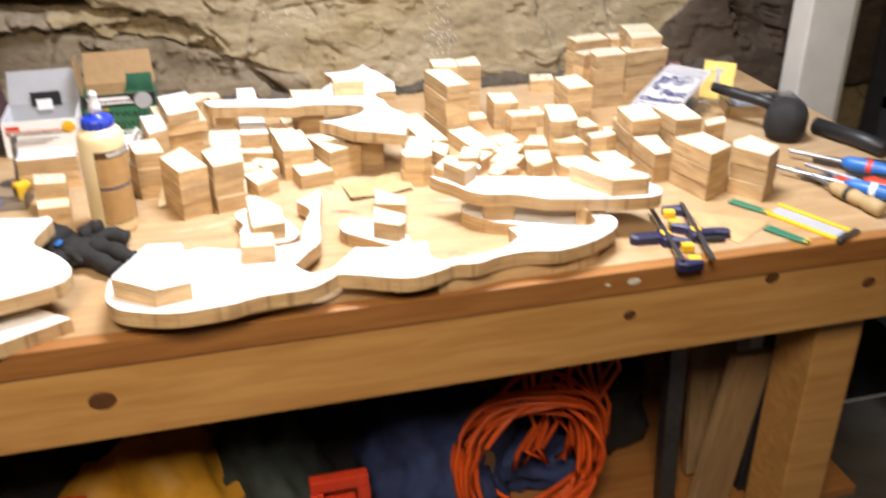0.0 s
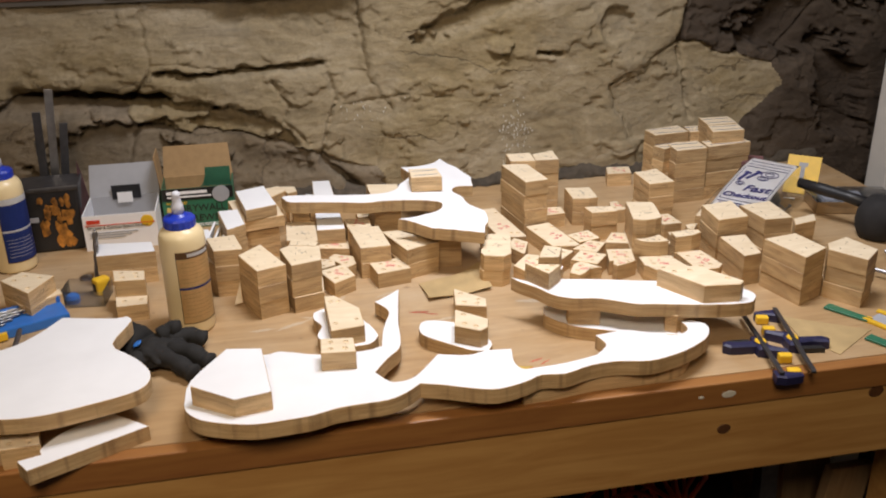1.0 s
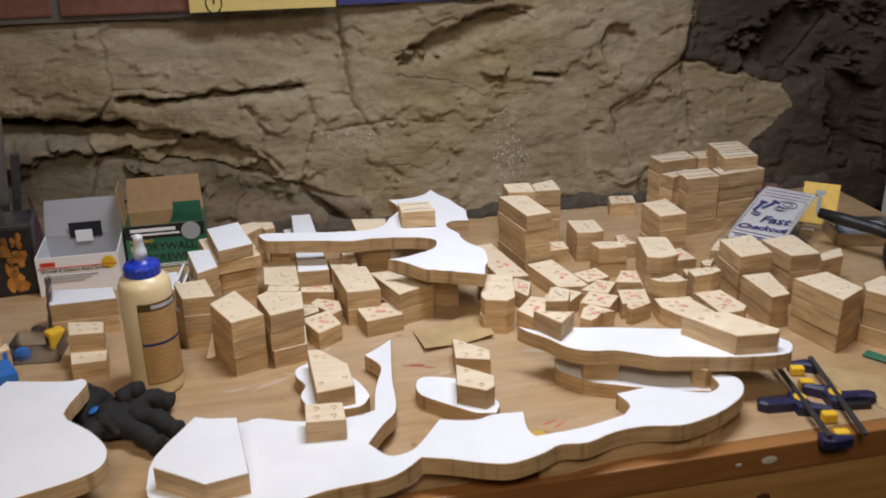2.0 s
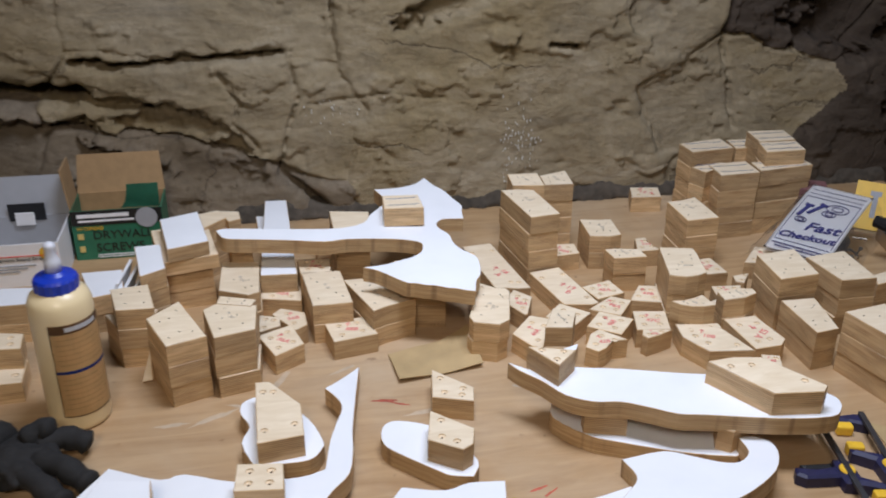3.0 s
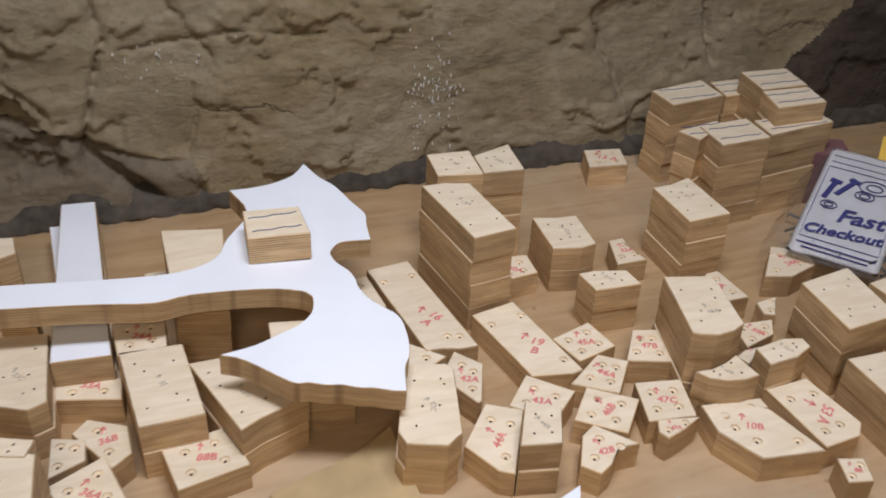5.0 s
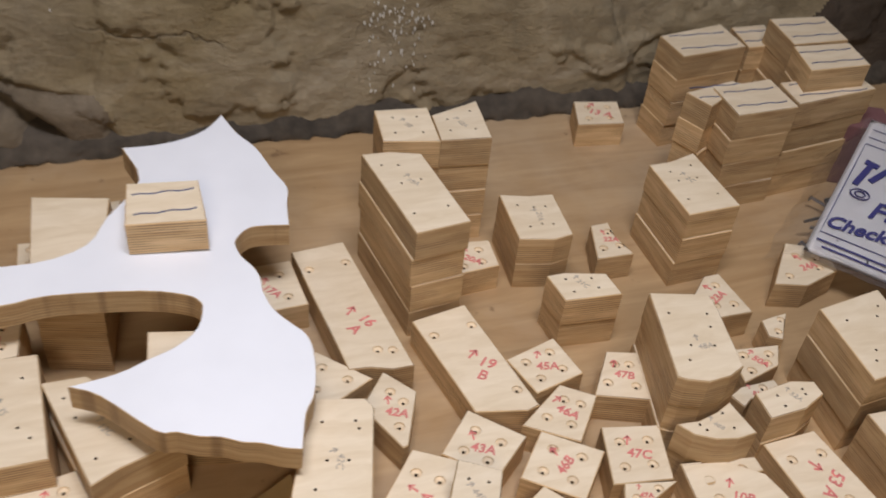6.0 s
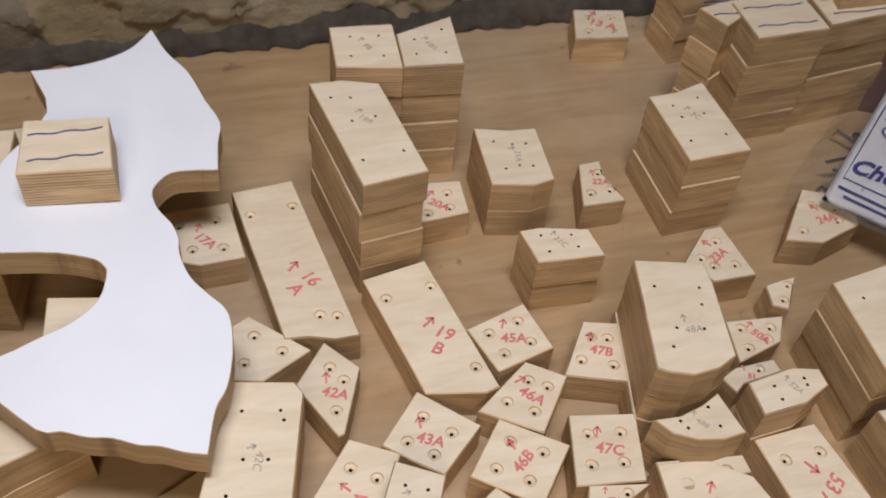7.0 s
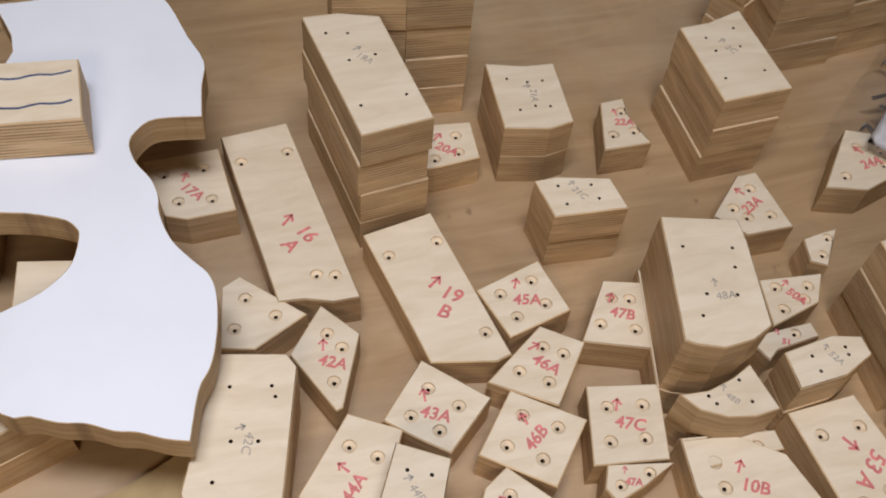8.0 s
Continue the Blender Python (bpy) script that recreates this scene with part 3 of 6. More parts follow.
def stone_wall():
    nx, nz = int((WX1 - WX0) / STEP) + 1, int((WZ1 - WZ0) / STEP) + 1
    xs, zs = np.linspace(WX0, WX1, nx), np.linspace(WZ0, WZ1, nz)
    X, Z = np.meshgrid(xs, zs)
    big, fine, wx, wz, ridge = (np.zeros_like(X) for _ in range(5))
    for j in range(nz):
        for i in range(nx):
            x, z = X[j, i], Z[j, i]
            wx[j, i] = noise.noise((x * 4.2, z * 4.2, 3.1))
            wz[j, i] = noise.noise((x * 4.2, z * 4.2, 9.7))
            big[j, i] = noise.fractal((x * 3.0, z * 7.5, 1.3), 1.0, 2.1, 5)
            ridge[j, i] = noise.ridged_multi_fractal((x * 6.0, z * 13.0, 5.2), 0.9, 2.2, 4, 0.9, 2.0)
            fine[j, i] = noise.fractal((x * 24.0, z * 36.0, 7.7), 0.75, 2.2, 5)
    px, pz = X + 0.045 * wx + 0.006 * fine, Z + 0.03 * wz + 0.005 * fine
    d = np.stack([np.hypot(px - sx, (pz - sz) * 1.5) for sx, sz in SEEDS])
    near = d.argmin(0)
    # Seeds of the one broad middle stone count as one.
    one = [k for k, seed in enumerate(SEEDS) if seed in MIDDLE]
    near[np.isin(near, one)] = one[0]
    whole = np.concatenate([np.delete(d, one, axis=0), d[one].min(0)[None]])
    two = np.sort(whole, axis=0)[:2]
    gap = two[1] - two[0]
    joint = np.exp(-(gap / 0.005) ** 2) * (0.45 + 0.9 * big)
    tilt = np.array([((k * 37) % 11 - 5) * 0.0035 for k in range(len(SEEDS))])[near]
    for shift in (1, 2, 3):
        tilt = (tilt + np.roll(tilt, shift, 0) + np.roll(tilt, -shift, 0) + np.roll(tilt, shift, 1) + np.roll(tilt, -shift, 1)) / 5
    flake = 0.0035 * np.round(1.3 * big + 0.35 * fine)
    Y = 0.766 + 0.22 * (Z - BENCH) + 0.008 * big + 0.0024 * fine - 0.0014 * (ridge - 1.0) + flake + 0.016 * np.clip(joint, 0, 1) + 0.8 * tilt
    for pts, w, depth in CRACKS:
        best = np.full_like(X, 9.0)
        for (ax, az), (bx, bz) in zip(pts, pts[1:]):
            t = np.clip(((X - ax) * (bx - ax) + (Z - az) * (bz - az)) / ((bx - ax) ** 2 + (bz - az) ** 2), 0, 1)
            best = np.minimum(best, np.hypot(X - ax - t * (bx - ax), Z - az - t * (bz - az) + 0.007 * fine + 0.006 * wz))
        Y += depth * np.exp(-(best / w) ** 2)
    for hx, hz, rx, rz, depth, a in HOLLOWS:
        u = (X - hx) * math.cos(a) + (Z - hz) * math.sin(a)
        v = -(X - hx) * math.sin(a) + (Z - hz) * math.cos(a)
        q = np.minimum(30.0, (u / rx) ** 2 + (v / rz) ** 2 + 0.9 * fine)
        Y += depth / (1 + np.exp(9 * (q - 1)))
    Y = np.maximum(Y, 0.752)
    wall = anchor("wall_north")
    tagged(wall, "rough tan fieldstone basement wall with open joints", "stone wall", kind="structure")
    cell = near[:-1, :-1]
    for k in range(len(SEEDS)):
        js, iz = np.nonzero(cell == k)
        if not len(js):
            continue
        ids, verts, faces = {}, [], []
        for j, i in zip(js, iz):
            f = []
            for jj, ii in ((j, i), (j, i + 1), (j + 1, i + 1), (j + 1, i)):
                key = (jj, ii)
                if key not in ids:
                    ids[key] = len(verts)
                    verts.append((X[jj, ii], Y[jj, ii], Z[jj, ii]))
                f.append(ids[key])
            faces.append(f)
        me = bpy.data.meshes.new("stone")
        me.from_pydata(verts, [], faces)
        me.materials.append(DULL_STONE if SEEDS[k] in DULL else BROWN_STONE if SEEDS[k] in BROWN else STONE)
        for p in me.polygons:
            p.use_smooth = True
        ob = new("stone", me)
        ob.parent = wall
    part("backing", cuboid((-3.2, 0.96, 0), (3.2, 1.15, 2.42)), STONE, wall)
    part("footing", cuboid((-3.2, 0.775, 0), (3.2, 0.96, 0.85)), STONE, wall)
    part("upper_wall", cuboid((-3.2, 0.872, 1.392), (3.2, 0.96, 2.42)), STONE, wall)
    part("side_wall", cuboid((-3.2, 0.80, 0.85), (-1.24, 0.96, 1.40)), STONE, wall)
    part("side_wall", cuboid((1.24, 0.80, 0.85), (3.2, 0.96, 1.40)), STONE, wall)
    # Splashes of lime on the middle stone.
    rnd = random.Random(5)
    bm = bmesh.new()
    for _ in range(120):
        x, z = (0.156 + 0.016 * rnd.choice((-1.4, -0.2, 1.1)) + rnd.gauss(0, 0.006), 0.992 + rnd.gauss(0, 0.026)) if rnd.random() < 0.8 else (-0.123 + rnd.gauss(0, 0.03), 1.049 + rnd.gauss(0, 0.015))
        i, j = int((x - WX0) / STEP), int((z - WZ0) / STEP)
        y = min(Y[j, i], Y[j + 1, i], Y[j, i + 1], Y[j + 1, i + 1]) - 0.001
        r = rnd.uniform(0.0005, 0.0016)
        k = 6
        ring = [bm.verts.new((x + r * rnd.uniform(0.5, 1.2) * math.cos(2 * math.pi * n / k), y, z + r * rnd.uniform(0.8, 3.0) * math.sin(2 * math.pi * n / k))) for n in range(k)]
        tip = bm.verts.new((x, y - 0.0008, z))
        for n in range(k):
            bm.faces.new((ring[n], ring[(n + 1) % k], tip))
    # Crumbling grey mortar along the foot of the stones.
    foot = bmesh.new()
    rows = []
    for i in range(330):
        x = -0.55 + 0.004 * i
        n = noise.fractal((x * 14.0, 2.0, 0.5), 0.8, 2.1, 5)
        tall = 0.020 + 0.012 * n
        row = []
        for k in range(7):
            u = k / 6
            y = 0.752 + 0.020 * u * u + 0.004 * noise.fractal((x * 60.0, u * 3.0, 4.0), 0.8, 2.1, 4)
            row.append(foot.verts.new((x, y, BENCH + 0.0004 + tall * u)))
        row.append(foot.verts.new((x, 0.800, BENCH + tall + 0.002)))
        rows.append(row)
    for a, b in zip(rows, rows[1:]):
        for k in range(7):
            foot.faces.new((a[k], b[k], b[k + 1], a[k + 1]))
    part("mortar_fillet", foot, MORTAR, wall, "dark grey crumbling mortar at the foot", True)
    tagged(part("lime_splash", bm, LIME, wall, "white lime splashes"), kind="stuff")
    return wall


WALL = stone_wall()

# A patch of brickwork over the stones, with a paper sign pinned to it.
brickwork = anchor("brick_patch")
tagged(brickwork, "old red brick course bedded in grey mortar", "brickwork", kind="structure")
part("mortar", cuboid((-1.0, 0.842, 1.248), (-0.298, 0.96, 1.46)), CONCRETE, brickwork)
bm = cuboid((-0.104, -0.03, -0.03), (0.104, 0.03, 0.03), 0.004)
first = part("brick", bm, BRICK, brickwork)
first.location = (-0.884, 0.866, 1.286)
for r in range(3):
    for c in range(3):
        if r == c == 0:
            continue
        o = first.copy()
        scene.collection.objects.link(o)
        o.location = (-0.884 + 0.220 * c + 0.05 * (r % 2), 0.866 + 0.003 * ((r + c) % 2), 1.286 + 0.071 * r)

sign = anchor("paper_sign")
tagged(sign, "yellow paper sign with black drawn figure", "sign", kind="")
part("sheet", cuboid((-0.357, 0.822, 1.256), (-0.131, 0.8235, 1.50)), POSTER, sign)
bm = tube([(-0.32 + 0.012 * math.cos(a), 0.8215, 1.270 + 0.016 * math.sin(a)) for a in np.linspace(0, 2 * math.pi, 18, endpoint=False)], 0.0012, 6, closed=True)
part("ring_drawing", bm, INK_BLACK, sign)
part("bar", cuboid((-0.3215, 0.8212, 1.268), (-0.3185, 0.8222, 1.283)), INK_BLACK, sign)
part("bar", cuboid((-0.25, 0.8212, 1.272), (-0.17, 0.8222, 1.276)), INK_BLACK, sign)
tagged(link("blue_sheet", cuboid((-0.127, 0.824, 1.258), (0.134, 0.8255, 1.50)), POSTER_BLUE), "dark blue paper sheet pinned to the wall", "sheet")

# White painted post past the end of the bench, and the dark store behind it.
post = anchor("door_post")
tagged(post, "white painted wooden post with a dusty foot", "post", kind="structure")
part("post_board", cuboid((0.828, 0.62, 0), (0.925, 0.68, 2.42), 0.004), PAINT, post)
part("post_edge", cuboid((0.9255, 0.635, 0), (0.945, 0.67, 2.42), 0.003), PAINT, post)
store = anchor("dark_shelving")
tagged(store, "dark stained shelving standing beyond the white post", "shelving")
for k in range(4):
    part("shelf", cuboid((1.10, 0.20, 0.35 + 0.45 * k), (1.75, 0.70, 0.38 + 0.45 * k), 0.003), DARK_FABRIC, store)
for sx in (1.10, 1.72):
    for sy in (0.20, 0.66):
        part("upright", cuboid((sx, sy, 0), (sx + 0.035, sy + 0.04, 1.95), 0.003), DARK_FABRIC, store)
part("back_panel", cuboid((1.08, 0.71, 0), (1.78, 0.725, 1.95)), DARK_FABRIC, store)

# ---- the workbench ----
bench = anchor("workbench")
tagged(bench, "heavy pine workbench with a worn plywood top", "workbench")
X0, X1, DEEP, FRONT = -1.35, 0.765, 0.764, 0.018
part("benchtop", cuboid((X0, FRONT + 0.019, 0.868), (X1, DEEP, BENCH), 0.001), BENCH_TOP, bench, "worn dusty plywood top")
lip = part("lipping", cuboid((X0, FRONT, 0.8665), (X1, FRONT + 0.0185, BENCH - 0.0003), 0.002), PINE_TRIM, bench, "dark varnished front lipping")
apron = part("apron", cuboid((X0, FRONT + 0.003, 0.768), (X1, FRONT + 0.038, 0.8655), 0.002), PINE, bench, "knotty pine apron")
part("rear_apron", cuboid((X0, DEEP - 0.04, 0.783), (X1, DEEP, 0.867), 0.002), PINE, bench)
part("end_apron", cuboid((X1 - 0.038, FRONT + 0.039, 0.783), (X1, DEEP - 0.041, 0.867), 0.002), PINE, bench)
for x in (0.521, -0.95):
    for y in (FRONT + 0.04, DEEP - 0.13):
        part("leg", cuboid((x, y, 0), (x + 0.076, y + 0.088, 0.867), 0.003), PINE, bench)
for x, z, r in ((-0.437, 0.822, 0.0125), (0.201, 0.833, 0.0072), (0.400, 0.858, 0.0085), (0.553, 0.829, 0.0085), (-0.78, 0.81, 0.010)):
    bm = lathe([(r, 0), (r * 0.9, 0.0006), (r * 0.45, 0.0009)], 18, m=pose(x, FRONT + 0.0031, z, 90) @ Matrix.Diagonal((1.25, 1, 1, 1)))
    part("knot", bm, KNOT, apron, "dark round knot")
for x, y, w in ((0.165, FRONT - 0.0004, 0.003), (0.200, FRONT - 0.0004, 0.007)):
    bm = lathe([(w, 0), (w * 0.7, 0.0006)], 12, m=pose(x, y, 0.884, 90) @ Matrix.Diagonal((1.3, 0.7, 1, 1)))
    part("glue_drip", bm, LIME, lip, "dried white glue drip")

# Dried stains and marks on the top.
MARK_RED = plain("red_stain", (0.40, 0.09, 0.05), 0.6, 0, 0.3, 200)
MARK_GLUE = plain("yellow_glue_stain", (0.48, 0.33, 0.07), 0.35, 0, 0.25, 60)
MARK_WHITE = plain("dry_glue_smear", (0.46, 0.36, 0.25), 0.5, 0, 0.15, 120)
rnd = random.Random(11)


def smear(name, x, y, length, width, turn, mat, label, z=0.0004):
    bm = bmesh.new()
    n = 16
    rim = []
    for k in range(n):
        a = 2 * math.pi * k / n
        q = rnd.uniform(0.55, 1.1)
        rim.append(Vector((length * q * math.cos(a), width * q * math.sin(a), 0)))
    m = pose(x, y, BENCH, 0, 0, turn)
    lo = [bm.verts.new(m @ v) for v in rim]
    mid = bm.verts.new(m @ Vector((0, 0, z)))
    for k in range(n):
        bm.faces.new((lo[k], lo[(k + 1) % n], mid))
    return part(name, bm, mat, bench, label)


for x, y, l, w, a in ((-0.1227, 0.2761, 0.016, 0.0035, -10), (-0.1098, 0.2691, 0.012, 0.002, -25), (-0.0056, 0.1175, 0.012, 0.0018, 20), (0.0031, 0.1105, 0.010, 0.0016, 35), (-0.0144, 0.1003, 0.008, 0.0014, -30), (0.1876, 0.2277, 0.006, 0.0015, 10)):
    smear("red_stain", x, y, l, w, a, MARK_RED, "faded red paint mark")
smear("glue_stain", -0.0339, 0.0904, 0.030, 0.022, 20, MARK_GLUE, "yellow glue stain")
for x, y, l, w, a in ((-0.2946, 0.2761, 0.03, 0.004, 25), (-0.2655, 0.2911, 0.02, 0.003, -20), (-0.3337, 0.2711, 0.022, 0.003, 5), (0.0598, 0.2724, 0.05, 0.006, -8), (0.1585, 0.2623, 0.02, 0.003, 60), (0.1734, 0.2603, 0.018, 0.0025, -35), (-0.2269, 0.3312, 0.03, 0.004, 60), (-0.0782, 0.2512, 0.04, 0.004, 8), (0.0989, 0.2363, 0.03, 0.003, -40), (-0.1575, 0.3422, 0.02, 0.003, 30), (0.2757, 0.1931, 0.03, 0.003, -30)):
    smear("glue_smear", x, y, l, w, a, MARK_WHITE, "pale dried glue smear")

# ---- the plywood blocks ----
H1 = 0.0242
rnd = random.Random(3)
BLOCK_MATS = [VENEER, EDGE, BORE, HOLE]
WHITE_MATS = [WHITE, EDGE, BORE, HOLE]


def spots(poly, kind):
    """Screw holes set in from the corners of a block's top."""
    n = len(poly)
    c = Vector((sum(p[0] for p in poly) / n, sum(p[1] for p in poly) / n))
    pts = [Vector(p) for p in poly]
    corners = sorted(range(n), key=lambda i: -(pts[i] - c).length)[:4]
    size = math.sqrt(abs(area2(poly)) / 2)
    mouth, drill = (0.0036, 0.0011) if kind == "sink" else (0.0010, 0.0010)
    if size < 0.024:
        corners = corners[:2]
        mouth *= 0.85
    out = []
    for i in corners:
        d = pts[i] - c
        q = c + d * (1 - min(0.55, 0.0135 / max(d.length, 1e-4) + 0.12)) + Vector((rnd.uniform(-0.001, 0.001), rnd.uniform(-0.001, 0.001)))
        if all((q - Vector(o[:2])).length > 2.6 * mouth for o in out):
            out.append((q.x, q.y, mouth, drill))
    if kind == "hole" and size > 0.045:
        for s in (-0.3, 0.32):
            axis = pts[corners[0]] - pts[corners[1]]
            q = c + Vector((axis.x, axis.y)) * s * 0.6
            if all((q - Vector(o[:2])).length > 0.006 for o in out):
                out.append((q.x, q.y, mouth, drill))
    return out


# Which way each number was written, in degrees.
WRITING = {'17A': -50, '16 A': -58, '19 B': -34, '45A': -12, '42A': -24, '43A': -26, '46A': -45, '46B': 38, '47B': -24, '47C': -22, '23A': 28, '22A': -12, '44A': 48, '49C': -10, '53 A': -140, '42C': -110, '48A': -5, '19A': -48, '20A': -40, '50A': -55, '13 A': -30, '21A': -100, '88B': -12, '36A': -35, '36B': 10}


def block(poly, layers=1, base=0.0, kind="sink", text="", height=0.0):
    """A sawn plywood block, or a stack of alike ones, standing at base over the bench."""
    cx, cy = sum(p[0] for p in poly) / len(poly), sum(p[1] for p in poly) / len(poly)
    local = [(x - cx, y - cy) for x, y in poly]
    if area2(local) < 0:
        local = local[::-1]
    tall = (height or H1) - 0.00011 * (len(bpy.data.objects) % 7)
    for k in range(layers):
        last = k == layers - 1
        drills = spots(local, "sink" if kind in ("sink",) else "hole") if last and kind in ("sink", "hole") else []
        mats = WHITE_MATS if kind == "white" and last else BLOCK_MATS
        ob = link("plywood_block", slab(local, tall - 0.0003, drills), mats)
        j = 0.0 if last else 1.0
        ob.matrix_basis = pose(cx + j * rnd.uniform(-0.0012, 0.0012), cy + j * rnd.uniform(-0.0012, 0.0012), BENCH + base + k * tall, 0, 0, j * rnd.uniform(-0.7, 0.7))
        if kind == "white" and last:
            label = "sawn plywood block with a white laminated top"
        elif layers > 1:
            label = "pale plywood block in a neat stack" if not last else "pale plywood block with pencil marks topping a stack"
        elif text:
            label = "pale countersunk plywood block numbered in red marker"
        else:
            label = "pale plywood block with drilled screw holes"
        tagged(ob, label, "wooden block", "plywood blocks on the bench")
        if last and kind == "pile":
            xs = [p[0] for p in local]
            ys = [p[1] for p in local]
            for f in (-0.22, 0.22):
                w, y = 0.40 * (max(xs) - min(xs)), f * (max(ys) - min(ys))
                bm = tube([(-w + 2 * w * i / 8, y + 0.0008 * math.sin(i * 1.7 + f), tall - 0.0003) for i in range(9)], 0.0006, 5)
                part("pen_line", bm, BLUE_LINE, ob, "wavy dark blue pen line")
        if last and text and kind in ("sink", "hole"):
            red = kind == "sink"
            turn = WRITING.get(text, rnd.uniform(-32, 12) if red else rnd.uniform(-70, -50))
            size = (0.0090 if red else 0.0062) * (1.3 if " " in text and red else 1.0) * min(1.0, math.sqrt(abs(area2(local)) / 2) / 0.036)
            lettering(text.replace(" ", "\n") if text in ("16 A", "19 B") else text, size, RED_INK if red else GREY_INK, ob, pose(0.001, -0.001, tall - 0.0003, 0, 0, turn), "marking", 0.00025, 0.15, 0.00022 if red else 0.0)
            arrow(size * 0.8, RED_INK if red else GREY_INK, ob, pose(-0.2 * size, size * 1.15, tall - 0.0003, 0, 0, turn + rnd.uniform(-30, 30)))
    return ob


block([(0.0735, 0.5868), (0.094, 0.5871), (0.1163, 0.5804), (0.1274, 0.4993), (0.0883, 0.4939)], 4, 0, 'hole', '19A')
block([(0.0962, 0.6416), (0.1379, 0.6394), (0.1346, 0.5928), (0.0927, 0.5997)], 4, 0, 'hole', '9B')
block([(0.1378, 0.6273), (0.1787, 0.6418), (0.1741, 0.5901), (0.1349, 0.5927)], 4, 0, 'hole', '10A')
block([(0.0193, 0.573), (0.0591, 0.5777), (0.0781, 0.4458), (0.0636, 0.4456), (0.0495, 0.4504), (0.0354, 0.4515)], 1, 0, 'sink', '16 A')
block([(0.0874, 0.4858), (0.1283, 0.494), (0.1471, 0.3958), (0.1385, 0.3933), (0.105, 0.3998)], 1, 0, 'sink', '19 B')
block([(-0.0268, 0.5629), (0.0171, 0.5652), (0.0218, 0.5176), (-0.0056, 0.5158), (-0.0171, 0.5205)], 1, 0, 'sink', '17A')
block([(0.1829, 0.5819), (0.2054, 0.5759), (0.225, 0.5749), (0.2215, 0.5254), (0.2061, 0.5224), (0.1794, 0.5278)], 2, 0, 'hole', '21A')
block([(0.1353, 0.5615), (0.1694, 0.5585), (0.1676, 0.5291), (0.1383, 0.5261), (0.1304, 0.5263)], 1, 0, 'sink', '20A')
block([(0.2554, 0.5589), (0.2713, 0.5601), (0.2693, 0.5448), (0.2752, 0.5202), (0.2441, 0.52)], 1, 0, 'sink', '22A')
block([(0.3005, 0.568), (0.3204, 0.5693), (0.3444, 0.577), (0.3463, 0.5068), (0.3014, 0.5039)], 3, 0, 'hole', '2C')
block([(0.1845, 0.4864), (0.1976, 0.4868), (0.2274, 0.4801), (0.23, 0.4578), (0.1877, 0.4598)], 2, 0, 'hole', '21C')
block([(0.3164, 0.4848), (0.3296, 0.4855), (0.3334, 0.4421), (0.3037, 0.4418), (0.2893, 0.4589)], 1, 0, 'sink', '23A')
block([(0.4036, 0.5076), (0.4337, 0.4951), (0.4265, 0.4692), (0.3925, 0.4587), (0.3673, 0.4659)], 1, 0, 'sink', '24A')
block([(0.1397, 0.4378), (0.1786, 0.4499), (0.1862, 0.4152), (0.1494, 0.4056)], 1, 0, 'sink', '45A')
block([(0.1664, 0.409), (0.1869, 0.3945), (0.1618, 0.3625), (0.1301, 0.3829)], 1, 0, 'sink', '46A')
block([(0.1403, 0.3764), (0.1733, 0.3527), (0.1475, 0.3226), (0.1152, 0.3466)], 1, 0, 'sink', '46B')
block([(0.2093, 0.4294), (0.2299, 0.4239), (0.2204, 0.3831), (0.1853, 0.3952)], 1, 0, 'sink', '47B')
block([(0.1787, 0.3704), (0.2159, 0.3636), (0.2059, 0.3239), (0.1679, 0.3289)], 1, 0, 'sink', '47C')
block([(0.1006, 0.4024), (0.1299, 0.3739), (0.1027, 0.35), (0.088, 0.3616), (0.0745, 0.3737)], 1, 0, 'sink', '43A')
block([(0.0567, 0.4453), (0.0735, 0.4242), (0.0572, 0.3846), (0.0536, 0.3835), (0.0364, 0.4193)], 1, 0, 'sink', '42A')
block([(0.008, 0.467), (0.018, 0.4722), (0.049, 0.4415), (0.0199, 0.4261), (0.0029, 0.4301)], 1, 0, 'sink', '')
block([(0.0031, 0.4129), (0.0348, 0.4061), (0.0384, 0.3982), (0.022, 0.3342), (0.0087, 0.3258), (-0.0177, 0.3357), (-0.0199, 0.3477)], 2, 0, 'hole', '42C')
block([(0.0586, 0.3814), (0.0834, 0.3672), (0.0531, 0.31), (0.0433, 0.316), (0.0285, 0.345)], 1, 0, 'sink', '44A')
block([(0.0753, 0.351), (0.098, 0.3379), (0.0838, 0.3057), (0.0551, 0.3117)], 2, 0, 'hole', '44B')
block([(0.1269, 0.338), (0.1503, 0.3109), (0.1334, 0.311), (0.1214, 0.299), (0.1104, 0.293), (0.0996, 0.304), (0.1138, 0.33)], 1, 0, 'sink', '42B')
block([(0.2311, 0.4318), (0.2704, 0.422), (0.269, 0.4076), (0.2591, 0.3594), (0.2473, 0.354), (0.232, 0.3527), (0.2196, 0.3572), (0.2143, 0.3608)], 3, 0, 'hole', '48A')
block([(0.2127, 0.3456), (0.2277, 0.3447), (0.2423, 0.3484), (0.254, 0.3538), (0.2581, 0.328), (0.2446, 0.3268), (0.2311, 0.3294), (0.2194, 0.3359)], 2, 0, 'hole', '48B')
block([(0.2745, 0.3745), (0.2858, 0.3796), (0.3119, 0.3806), (0.3126, 0.3715), (0.2864, 0.3684), (0.2792, 0.3633)], 1, 0, 'sink', '51')
block([(0.2962, 0.4121), (0.3342, 0.4089), (0.323, 0.3913), (0.2908, 0.3823)], 1, 0, 'sink', '50A')
